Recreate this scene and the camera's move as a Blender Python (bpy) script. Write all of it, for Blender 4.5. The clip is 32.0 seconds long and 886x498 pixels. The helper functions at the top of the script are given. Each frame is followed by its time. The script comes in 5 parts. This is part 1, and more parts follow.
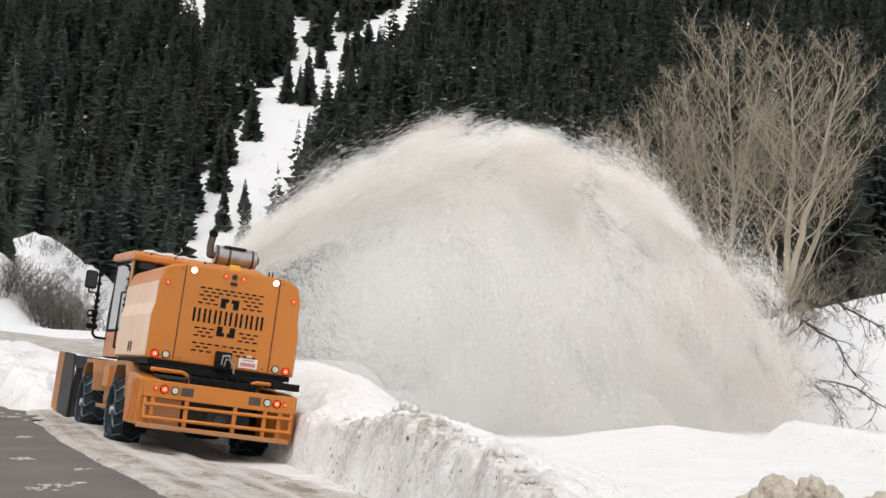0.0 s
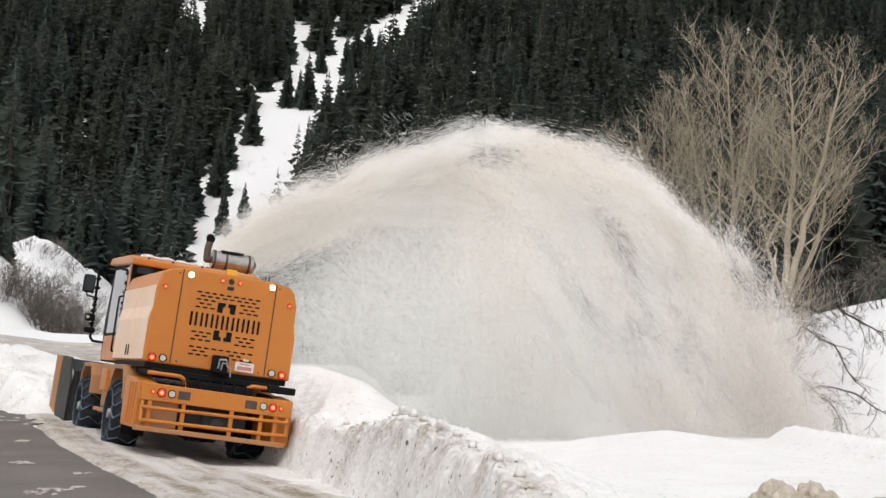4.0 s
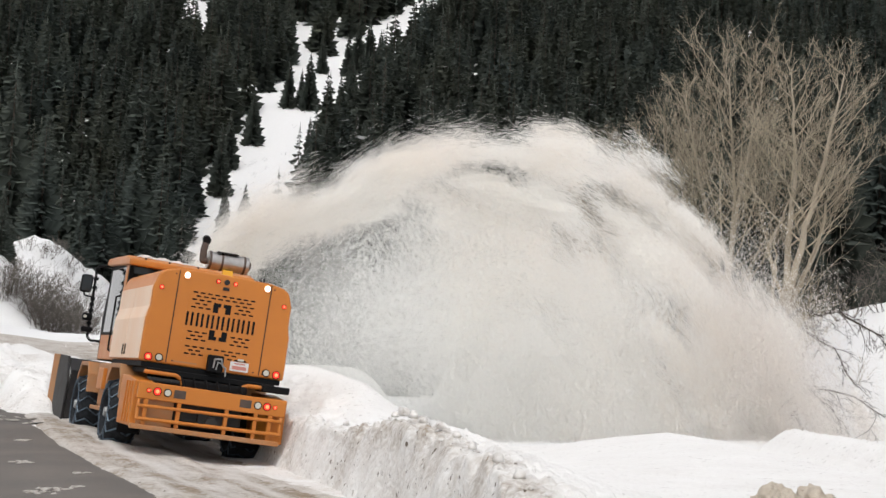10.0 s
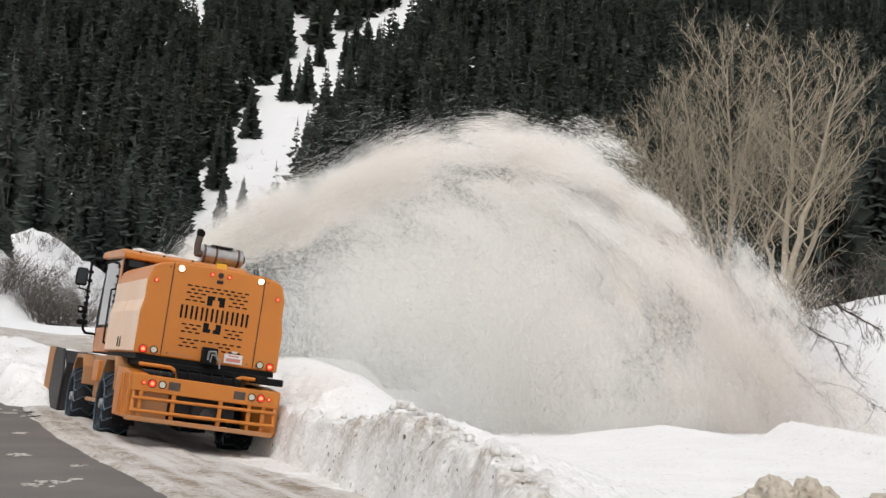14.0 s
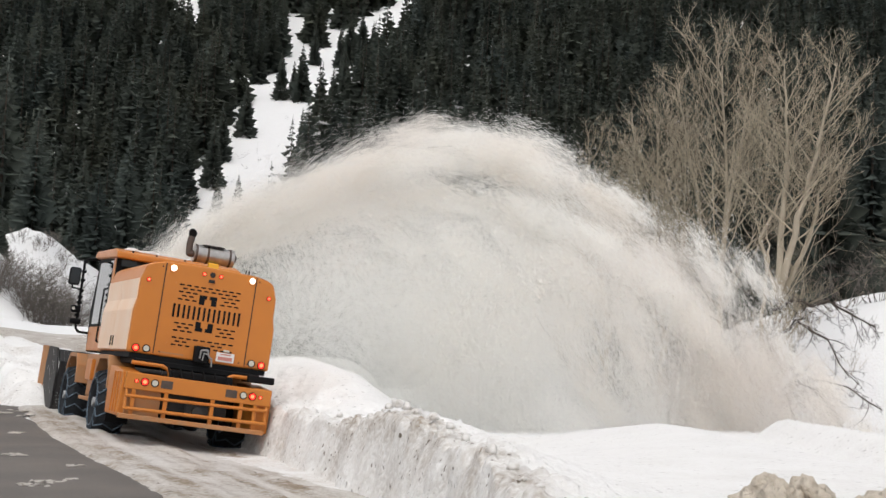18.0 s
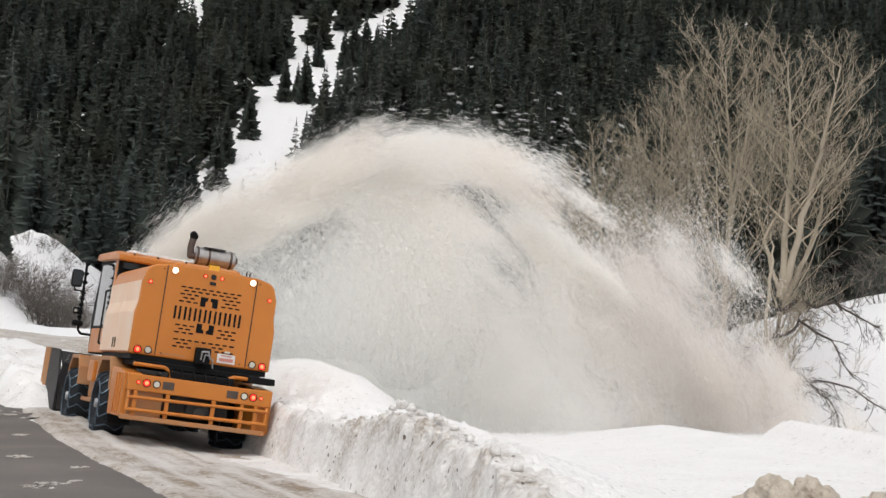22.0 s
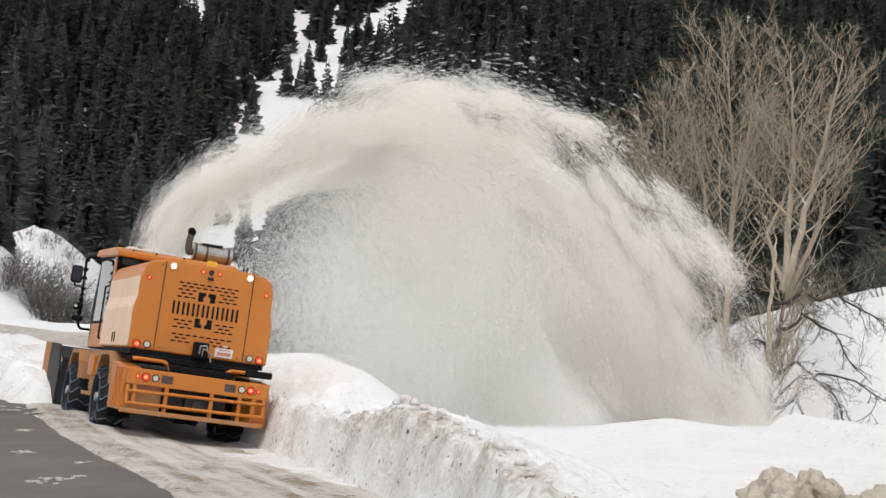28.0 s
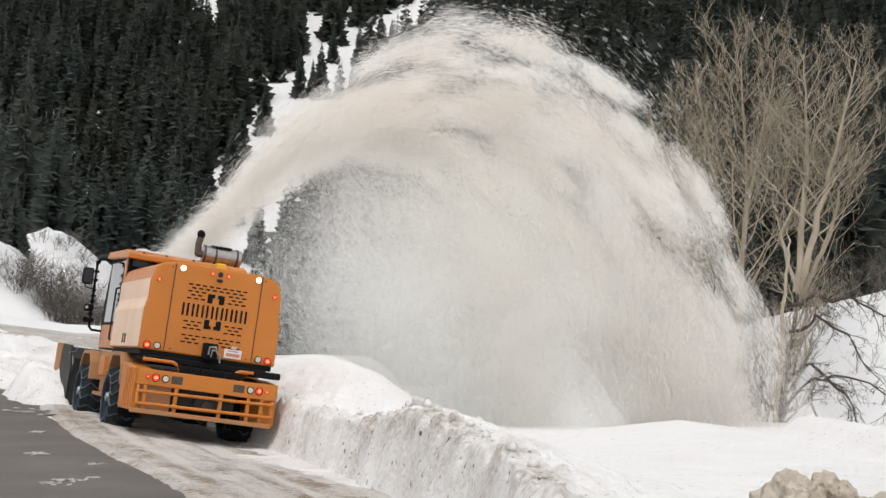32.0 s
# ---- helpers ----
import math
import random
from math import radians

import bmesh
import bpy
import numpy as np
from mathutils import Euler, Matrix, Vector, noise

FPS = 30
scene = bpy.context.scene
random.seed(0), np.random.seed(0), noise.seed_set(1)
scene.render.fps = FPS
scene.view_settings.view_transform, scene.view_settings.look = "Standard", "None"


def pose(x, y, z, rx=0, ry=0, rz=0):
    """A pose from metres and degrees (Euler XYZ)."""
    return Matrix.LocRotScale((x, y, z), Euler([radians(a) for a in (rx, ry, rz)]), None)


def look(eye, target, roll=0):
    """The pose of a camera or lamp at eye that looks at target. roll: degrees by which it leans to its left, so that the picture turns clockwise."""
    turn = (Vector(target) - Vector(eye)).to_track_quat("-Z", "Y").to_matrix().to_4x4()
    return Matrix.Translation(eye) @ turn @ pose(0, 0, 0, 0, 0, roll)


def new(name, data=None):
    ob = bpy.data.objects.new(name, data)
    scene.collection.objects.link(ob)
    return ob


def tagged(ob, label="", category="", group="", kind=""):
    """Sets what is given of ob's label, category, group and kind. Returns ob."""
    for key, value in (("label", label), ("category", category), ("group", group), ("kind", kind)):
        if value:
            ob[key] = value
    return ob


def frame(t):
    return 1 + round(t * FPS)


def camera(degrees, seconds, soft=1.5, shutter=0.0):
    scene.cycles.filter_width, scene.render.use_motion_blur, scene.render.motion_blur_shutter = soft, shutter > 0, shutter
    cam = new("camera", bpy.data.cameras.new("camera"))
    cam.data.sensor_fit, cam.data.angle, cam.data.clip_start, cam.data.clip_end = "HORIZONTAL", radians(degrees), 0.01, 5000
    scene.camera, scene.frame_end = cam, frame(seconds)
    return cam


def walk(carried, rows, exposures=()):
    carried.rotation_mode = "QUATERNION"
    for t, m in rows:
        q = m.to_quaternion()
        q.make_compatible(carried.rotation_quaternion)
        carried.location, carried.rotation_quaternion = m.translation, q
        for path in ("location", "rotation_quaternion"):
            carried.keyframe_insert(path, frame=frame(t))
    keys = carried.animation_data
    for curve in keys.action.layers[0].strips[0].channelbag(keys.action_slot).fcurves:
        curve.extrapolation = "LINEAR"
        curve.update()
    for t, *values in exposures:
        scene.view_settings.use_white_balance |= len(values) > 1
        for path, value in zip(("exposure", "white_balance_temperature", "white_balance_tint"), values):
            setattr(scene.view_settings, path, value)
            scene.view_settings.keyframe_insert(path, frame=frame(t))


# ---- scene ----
# One lens; the camera stands on the road and only turns a little in the hand.
EYE = (0.0, 0.0, 1.7)
PATH = [
    (0, 4.600, 2.000, -0.000), (0.5, 4.619, 1.993, 0.000), (1, 4.644, 1.994, 0.001), (1.5, 4.671, 2.007, 0.002),
    (2, 4.690, 2.028, 0.002), (2.5, 4.711, 2.045, 0.000), (3, 4.738, 2.071, -0.003), (3.5, 4.765, 2.117, -0.005),
    (5.5, 4.826, 2.129, 0.001), (6, 4.857, 2.174, -0.006), (6.5, 4.891, 2.194, -0.009), (7, 4.917, 2.218, -0.007),
    (7.5, 4.928, 2.269, -0.005), (8, 4.927, 2.318, -0.004), (8.5, 4.920, 2.352, -0.001), (9, 4.904, 2.391, 0.002),
    (9.5, 4.876, 2.414, 0.008), (10, 4.838, 2.414, 0.021), (10.5, 4.804, 2.419, 0.022), (11, 4.774, 2.427, 0.011),
    (11.5, 4.742, 2.421, 0.002), (12, 4.709, 2.415, -0.005), (12.5, 4.680, 2.404, -0.013), (13, 4.649, 2.386, -0.031),
    (13.5, 4.606, 2.386, -0.058), (14, 4.556, 2.378, -0.084), (14.5, 4.499, 2.344, -0.104), (16.5, 4.476, 2.296, -0.208),
    (17, 4.487, 2.276, -0.232), (17.5, 4.498, 2.265, -0.250), (18, 4.511, 2.254, -0.267), (18.5, 4.524, 2.227, -0.277),
    (19, 4.539, 2.204, -0.282), (19.5, 4.554, 2.204, -0.283), (20, 4.559, 2.214, -0.270), (20.5, 4.558, 2.205, -0.243),
    (21, 4.567, 2.192, -0.206), (21.5, 4.575, 2.187, -0.162), (22, 4.567, 2.181, -0.112), (22.5, 4.549, 2.176, -0.067),
    (23, 4.527, 2.166, -0.038), (23.5, 4.501, 2.151, -0.033), (24, 4.478, 2.124, -0.048), (24.5, 4.452, 2.088, -0.068),
    (25, 4.419, 2.035, -0.083), (25.5, 4.380, 1.961, -0.093), (27.5, 4.360, 2.012, -0.049), (28, 4.338, 1.996, -0.009),
    (28.5, 4.302, 1.989, 0.025), (29, 4.261, 1.993, 0.058), (29.5, 4.234, 1.995, 0.102), (30, 4.217, 2.002, 0.164),
    (30.5, 4.211, 2.005, 0.239), (31, 4.226, 1.993, 0.314), (31.5, 4.281, 1.987, 0.391), (32, 4.383, 2.002, 0.494),
]
cam = camera(34.0, 32.0, 1.5, 0.6)
walk(cam, [(t, pose(*EYE, 90 + p, 0, w) @ pose(0, 0, 0, 0, 0, r)) for t, p, r, w in PATH], [(0.0, 0.24), (8.0, 0.21), (13.0, 0.16), (20.0, 0.15), (26.0, 0.16), (32.0, 0.15)])

# ---- light: overcast winter sky, one very soft sun ----
world = bpy.data.worlds.new("world")
scene.world = world
world.use_nodes = True
wn, wl = world.node_tree.nodes, world.node_tree.links
SUN_EL, SUN_AZ = 62.0, 190.0
sky = wn.new("ShaderNodeTexSky")
sky.sky_type, sky.sun_disc = "NISHITA", False
sky.sun_elevation, sky.sun_rotation = radians(SUN_EL), radians(SUN_AZ)
sky.dust_density, sky.air_density = 3.0, 1.0
grey = wn.new("ShaderNodeHueSaturation")
grey.inputs["Saturation"].default_value = 0.22
wl.new(sky.outputs[0], grey.inputs["Color"])
wl.new(grey.outputs[0], wn["Background"].inputs["Color"])
wn["Background"].inputs["Strength"].default_value = 0.15
sun = new("sun", bpy.data.lights.new("sun", "SUN"))
sun.data.energy, sun.data.angle, sun.data.color = 0.8, radians(45), (1.0, 0.98, 0.94)
sun_dir = Vector((math.sin(radians(SUN_AZ)) * math.cos(radians(SUN_EL)), math.cos(radians(SUN_AZ)) * math.cos(radians(SUN_EL)), math.sin(radians(SUN_EL))))
sun.matrix_world = look((0, 0, 60), Vector((0, 0, 60)) - sun_dir)

# ---- materials ----


def material(name, base, rough=0.6, metal=0.0, noise_scale=0.0, vary=0.0, other=None, bump=0.0, bump_scale=0.0, island=0.0, per_object=0.0, emit=None, gloss=0.5, tint=False):
    """A principled surface with a coarse colour change, a fine relief and a random change from piece to piece."""
    m = bpy.data.materials.new(name)
    m.use_nodes = True
    n, l = m.node_tree.nodes, m.node_tree.links
    b = n["Principled BSDF"]
    b.inputs["Roughness"].default_value, b.inputs["Metallic"].default_value = rough, metal
    b.inputs["Base Color"].default_value = (*base, 1)
    b.inputs["Specular IOR Level"].default_value = gloss
    co = n.new("ShaderNodeTexCoord")
    out = None
    if noise_scale:
        tex = n.new("ShaderNodeTexNoise")
        tex.inputs["Scale"].default_value, tex.inputs["Detail"].default_value = noise_scale, 6
        l.new(co.outputs["Object"], tex.inputs["Vector"])
        ramp = n.new("ShaderNodeValToRGB")
        ramp.color_ramp.elements[0].position, ramp.color_ramp.elements[1].position = 0.5 - vary, 0.5 + vary
        ramp.color_ramp.elements[0].color, ramp.color_ramp.elements[1].color = (*base, 1), (*(other or base), 1)
        l.new(tex.outputs["Fac"], ramp.inputs["Fac"])
        out = ramp.outputs["Color"]
        rr = n.new("ShaderNodeMapRange")
        rr.inputs["To Min"].default_value, rr.inputs["To Max"].default_value = max(0.05, rough - 0.12), min(1.0, rough + 0.12)
        l.new(tex.outputs["Fac"], rr.inputs["Value"])
        l.new(rr.outputs[0], b.inputs["Roughness"])
    if island or per_object:
        src = n.new("ShaderNodeNewGeometry").outputs["Random Per Island"] if island else n.new("ShaderNodeObjectInfo").outputs["Random"]
        amount = island or per_object
        rng = n.new("ShaderNodeMapRange")
        rng.inputs["To Min"].default_value, rng.inputs["To Max"].default_value = 1 - amount, 1 + amount
        l.new(src, rng.inputs["Value"])
        hs = n.new("ShaderNodeHueSaturation")
        hs.inputs["Color"].default_value = (*base, 1)
        if out:
            l.new(out, hs.inputs["Color"])
        l.new(rng.outputs[0], hs.inputs["Value"])
        if tint:
            tone, plus = n.new("ShaderNodeAttribute"), n.new("ShaderNodeMath")
            tone.attribute_name = "tone"
            l.new(rng.outputs[0], plus.inputs[0])
            l.new(tone.outputs["Fac"], plus.inputs[1])
            l.new(plus.outputs[0], hs.inputs["Value"])
        out = hs.outputs["Color"]
    if out:
        l.new(out, b.inputs["Base Color"])
    if bump:
        t2 = n.new("ShaderNodeTexNoise")
        t2.inputs["Scale"].default_value, t2.inputs["Detail"].default_value = bump_scale, 5
        l.new(co.outputs["Object"], t2.inputs["Vector"])
        bn = n.new("ShaderNodeBump")
        bn.inputs["Strength"].default_value, bn.inputs["Distance"].default_value = 1.0, bump
        l.new(t2.outputs["Fac"], bn.inputs["Height"])
        l.new(bn.outputs[0], b.inputs["Normal"])
    if emit:
        b.inputs["Emission Color"].default_value = (*base, 1)
        b.inputs["Emission Strength"].default_value = emit
    return m


def snow_material(name, dirt_colour, clean=(0.77, 0.765, 0.76), grain=9.0, bump=0.05, grit=0.0):
    """Snow that turns to dirt by the mesh's own 'dirt' values and a two-scale noise."""
    m = bpy.data.materials.new(name)
    m.use_nodes = True
    n, l = m.node_tree.nodes, m.node_tree.links
    b = n["Principled BSDF"]
    b.inputs["Roughness"].default_value = 0.75
    co = n.new("ShaderNodeTexCoord")
    at = n.new("ShaderNodeAttribute")
    at.attribute_name = "dirt"
    big, fine = n.new("ShaderNodeTexNoise"), n.new("ShaderNodeTexNoise")
    big.inputs["Scale"].default_value, big.inputs["Detail"].default_value = 1.3, 4
    fine.inputs["Scale"].default_value, fine.inputs["Detail"].default_value = grain, 8
    for tex in (big, fine):
        l.new(co.outputs["Object"], tex.inputs["Vector"])
    mul = n.new("ShaderNodeMath")
    mul.operation = "MULTIPLY"
    l.new(big.outputs["Fac"], mul.inputs[0])
    l.new(fine.outputs["Fac"], mul.inputs[1])
    add = n.new("ShaderNodeMath")
    add.operation = "MULTIPLY_ADD"
    l.new(mul.outputs[0], add.inputs[0])
    add.inputs[1].default_value = 2.6
    add.inputs[2].default_value = -0.25
    fac = n.new("ShaderNodeMath")
    fac.operation, fac.use_clamp = "MULTIPLY", True
    l.new(add.outputs[0], fac.inputs[0])
    l.new(at.outputs["Fac"], fac.inputs[1])
    mix = n.new("ShaderNodeMix")
    mix.data_type = "RGBA"
    mix.inputs["A"].default_value, mix.inputs["B"].default_value = (*clean, 1), (*dirt_colour, 1)
    l.new(fac.outputs[0], mix.inputs["Factor"])
    l.new(mix.outputs["Result"], b.inputs["Base Color"])
    # scattered dark specks of grit
    speck = n.new("ShaderNodeTexNoise")
    speck.inputs["Scale"].default_value, speck.inputs["Detail"].default_value = 11.0, 3
    l.new(co.outputs["Object"], speck.inputs["Vector"])
    cut = n.new("ShaderNodeMapRange")
    cut.inputs["From Min"].default_value, cut.inputs["From Max"].default_value = 0.65, 0.71
    l.new(speck.outputs["Fac"], cut.inputs["Value"])
    amount = n.new("ShaderNodeMath")
    amount.operation, amount.use_clamp = "MULTIPLY", True
    more = n.new("ShaderNodeMath")
    more.inputs[1].default_value = grit
    l.new(at.outputs["Fac"], more.inputs[0])
    l.new(cut.outputs[0], amount.inputs[0])
    l.new(more.outputs[0], amount.inputs[1])
    mix2 = n.new("ShaderNodeMix")
    mix2.data_type = "RGBA"
    l.new(mix.outputs["Result"], mix2.inputs["A"])
    mix2.inputs["B"].default_value = (*[q * 0.45 for q in dirt_colour], 1)
    l.new(amount.outputs[0], mix2.inputs["Factor"])
    l.new(mix2.outputs["Result"], b.inputs["Base Color"])
    bn = n.new("ShaderNodeBump")
    bn.inputs["Distance"].default_value = bump
    l.new(fine.outputs["Fac"], bn.inputs["Height"])
    l.new(bn.outputs[0], b.inputs["Normal"])
    return m


def grain_material(name, base):
    """Flying snow: icy grains that scatter light both ways."""
    m = bpy.data.materials.new(name)
    m.use_nodes = True
    n, l = m.node_tree.nodes, m.node_tree.links
    n.remove(n["Principled BSDF"])
    dif, tra, mix = n.new("ShaderNodeBsdfDiffuse"), n.new("ShaderNodeBsdfTranslucent"), n.new("ShaderNodeMixShader")
    dif.inputs["Color"].default_value = tra.inputs["Color"].default_value = (*base, 1)
    mix.inputs[0].default_value = 0.5
    l.new(dif.outputs[0], mix.inputs[1])
    l.new(tra.outputs[0], mix.inputs[2])
    l.new(mix.outputs[0], n["Material Output"].inputs["Surface"])
    return m


SNOW = snow_material("snow", (0.42, 0.34, 0.25), (0.80, 0.795, 0.79))
CUT_SNOW = snow_material("cut_snow", (0.28, 0.215, 0.15), (0.83, 0.815, 0.795), 14.0, 0.03, 0.3)
ROAD_SNOW = snow_material("packed_road_snow", (0.25, 0.19, 0.13), (0.62, 0.59, 0.555), 16.0, 0.05)
DIRTY_SNOW = snow_material("dirty_snow", (0.33, 0.26, 0.18), (0.62, 0.55, 0.46), 20.0, 0.06)
SPRAY = grain_material("flying_snow", (0.965, 0.95, 0.918))
CREAM_SPRAY = grain_material("dirty_flying_snow", (0.955, 0.918, 0.868))
PUFF_SPRAY = grain_material("drifting_snow", (0.965, 0.95, 0.92))
# drift colour holds some dirt plus the shade of the plume's lower right
DRIFT_SPRAY = grain_material("dirty_shaded_drifting_snow", (0.87, 0.83, 0.79))
MIST_SPRAY = grain_material("snow_mist", (0.955, 0.955, 0.93))
LUMP_SPRAY = grain_material("flying_snow_lumps", (0.93, 0.93, 0.92))
ASPHALT = material("asphalt", (0.085, 0.075, 0.066), 0.75, 0, 0.7, 0.25, (0.17, 0.148, 0.128), 0.006, 70)
ORANGE = material("orange_paint", (0.56, 0.187, 0.022), 0.42, 0, 2.4, 0.35, (0.48, 0.158, 0.02), 0.0008, 60)
SALTED = material("salted_orange_paint", (0.84, 0.63, 0.47), 0.5, 0, 1.6, 0.3, (0.82, 0.55, 0.36))
GRIMY = material("grimy_orange_paint", (0.44, 0.17, 0.045), 0.6, 0, 5.0, 0.3, (0.33, 0.19, 0.10), 0.002, 40)
BLACK = material("black_plastic", (0.006, 0.006, 0.007), 0.65, 0, 8.0, 0.3, (0.012, 0.012, 0.012), gloss=0.1)
RUBBER = material("tyre_rubber", (0.012, 0.013, 0.015), 0.8, 0, 12.0, 0.2, (0.03, 0.034, 0.04), 0.004, 50, gloss=0.2)
STEEL = material("dark_steel", (0.022, 0.022, 0.026), 0.6, 0.2, 6.0, 0.3, (0.05, 0.045, 0.04), gloss=0.2)
CHAIN = material("chain_steel", (0.16, 0.21, 0.26), 0.45, 0.8, 20.0, 0.3, (0.05, 0.07, 0.09))
RIM = material("grey_rim", (0.45, 0.46, 0.47), 0.4, 0.7, 10.0, 0.3, (0.25, 0.25, 0.25))
MUFFLER = material("silver_muffler", (0.55, 0.54, 0.52), 0.35, 0.9, 5.0, 0.25, (0.32, 0.29, 0.27))
RUST = material("sooty_pipe", (0.07, 0.055, 0.05), 0.6, 0.6, 9.0, 0.3, (0.14, 0.10, 0.08))
GLASS = material("dark_cab_glass", (0.02, 0.025, 0.03), 0.06)
WHITE_LAMP = material("white_lamp", (1.0, 0.93, 0.80), 0.3, emit=3.0)
RED_LAMP = material("red_lamp", (1.0, 0.02, 0.012), 0.4, emit=1.3)
RED_GLOW = material("red_lamp_core", (1.0, 0.16, 0.06), 0.4, emit=2.4)
CLEAR_LENS = material("clear_lens", (0.62, 0.60, 0.52), 0.15, 0, 30.0, 0.3, (0.5, 0.48, 0.42))
AMBER = material("amber_lens", (0.7, 0.38, 0.03), 0.25, emit=0.12)
WHITE_PAINT = material("white_plate", (0.75, 0.74, 0.72), 0.4, 0, 20, 0.3, (0.66, 0.64, 0.62))
RED_PRINT = material("red_print", (0.55, 0.22, 0.18), 0.5)
NEEDLES = material("fir_needles", (0.072, 0.088, 0.080), 0.95, 0, 0.05, 0.2, (0.088, 0.094, 0.072), island=0.12, gloss=0.1, tint=True)
FIR_BARK = material("fir_bark", (0.06, 0.045, 0.035), 0.9, 0, 5, 0.3, (0.11, 0.09, 0.07))
PALE_BARK = material("cottonwood_bark", (0.34, 0.285, 0.21), 0.85, 0, 3.0, 0.3, (0.43, 0.37, 0.29), 0.01, 25)
TWIG = material("pale_twigs", (0.37, 0.315, 0.235), 0.85, island=0.35)
BRUSH_TWIG = material("brown_brush", (0.15, 0.13, 0.112), 0.9, island=0.4)
# lower trunk: darker base bark, with its backlit shade put into the colour
DARK_SHADED_BARK = material("furrowed_shaded_dark_bark", (0.12, 0.10, 0.082), 0.9, 0, 4.0, 0.3, (0.19, 0.16, 0.13), 0.012, 22)
GREY_TWIG = material("grey_twigs", (0.075, 0.06, 0.05), 0.9, island=0.3)

# ---- helpers of this scene ----
rng = np.random.default_rng(7)


def mesh_of(name, verts, faces, mat, smooth=False, attr=None, attr_name="dirt"):
    """A mesh from arrays; faces all have the same number of corners."""
    me = bpy.data.meshes.new(name)
    verts, faces = np.asarray(verts, np.float32), np.asarray(faces, np.int32)
    k = faces.shape[1]
    me.vertices.add(len(verts))
    me.vertices.foreach_set("co", verts.ravel())
    me.loops.add(faces.size)
    me.loops.foreach_set("vertex_index", faces.ravel())
    me.polygons.add(len(faces))
    me.polygons.foreach_set("loop_start", np.arange(0, faces.size, k, dtype=np.int32))
    me.polygons.foreach_set("loop_total", np.full(len(faces), k, np.int32))
    if smooth:
        me.polygons.foreach_set("use_smooth", np.ones(len(faces), bool))
    me.update(calc_edges=True)
    if attr is not None:
        a = me.attributes.new(attr_name, "FLOAT", "POINT")
        a.data.foreach_set("value", np.asarray(attr, np.float32).ravel())
    me.materials.append(mat)
    return me


def part(name, data, mat, parent, label=""):
    """One mesh object under a thing or a part; data is a bmesh or a mesh."""
    if isinstance(data, bmesh.types.BMesh):
        me = bpy.data.meshes.new(name)
        data.to_mesh(me)
        data.free()
        me.materials.append(mat)
    else:
        me = data
    ob = new(name, me)
    ob.parent = parent
    if label:
        ob["label"] = label
    return ob


def thing(name, label, category, m=None, group="", kind=""):
    ob = new(name)
    ob.empty_display_size = 0.2
    if m is not None:
        ob.matrix_basis = m
    return tagged(ob, label, category, group, kind)


def box(x0, x1, y0, y1, z0, z1, bevel=0.0, bm=None):
    bm = bm or bmesh.new()
    r = bmesh.ops.create_cube(bm, size=1.0)
    bmesh.ops.scale(bm, vec=(x1 - x0, y1 - y0, z1 - z0), verts=r["verts"])
    bmesh.ops.translate(bm, vec=((x0 + x1) / 2, (y0 + y1) / 2, (z0 + z1) / 2), verts=r["verts"])
    if bevel:
        edges = list({e for v in r["verts"] for e in v.link_edges})
        bmesh.ops.bevel(bm, geom=edges, offset=bevel, segments=2, affect="EDGES", profile=0.5)
    return bm


def rod(a, b, r0, r1=None, sides=8, bm=None):
    bm = bm or bmesh.new()
    a, b = Vector(a), Vector(b)
    d = b - a
    r = bmesh.ops.create_cone(bm, cap_ends=True, segments=sides, radius1=r0, radius2=r0 if r1 is None else r1, depth=d.length)
    bmesh.ops.transform(bm, matrix=Matrix.Translation((a + b) / 2) @ d.to_track_quat("Z", "Y").to_matrix().to_4x4(), verts=r["verts"])
    return bm


def bent(points, r, sides=8, bm=None):
    """A tube through points with ball joints."""
    bm = bm or bmesh.new()
    for a, b in zip(points, points[1:]):
        rod(a, b, r, sides=sides, bm=bm)
    for p in points[1:-1]:
        s = bmesh.ops.create_uvsphere(bm, u_segments=sides, v_segments=6, radius=r)
        bmesh.ops.translate(bm, vec=p, verts=s["verts"])
    return bm


def prism(profile, axis, lo, hi, bevel=0.0):
    """A closed outline in two axes, drawn out along the third."""
    bm = bmesh.new()

    def put(p, w):
        return {"x": (w, p[0], p[1]), "y": (p[0], w, p[1]), "z": (p[0], p[1], w)}[axis]
    a = [bm.verts.new(put(p, lo)) for p in profile]
    b = [bm.verts.new(put(p, hi)) for p in profile]
    bm.faces.new(a)
    bm.faces.new(b)
    for i in range(len(a)):
        j = (i + 1) % len(a)
        bm.faces.new((a[i], a[j], b[j], b[i]))
    bmesh.ops.recalc_face_normals(bm, faces=bm.faces[:])
    if bevel:
        bmesh.ops.bevel(bm, geom=bm.edges[:], offset=bevel, segments=2, affect="EDGES", profile=0.5)
    return bm


def sm(x, a, b):
    x = np.clip((x - a) / (b - a), 0, 1)
    return x * x * (3 - 2 * x)


LATTICE = np.random.default_rng(3).random((256, 256))


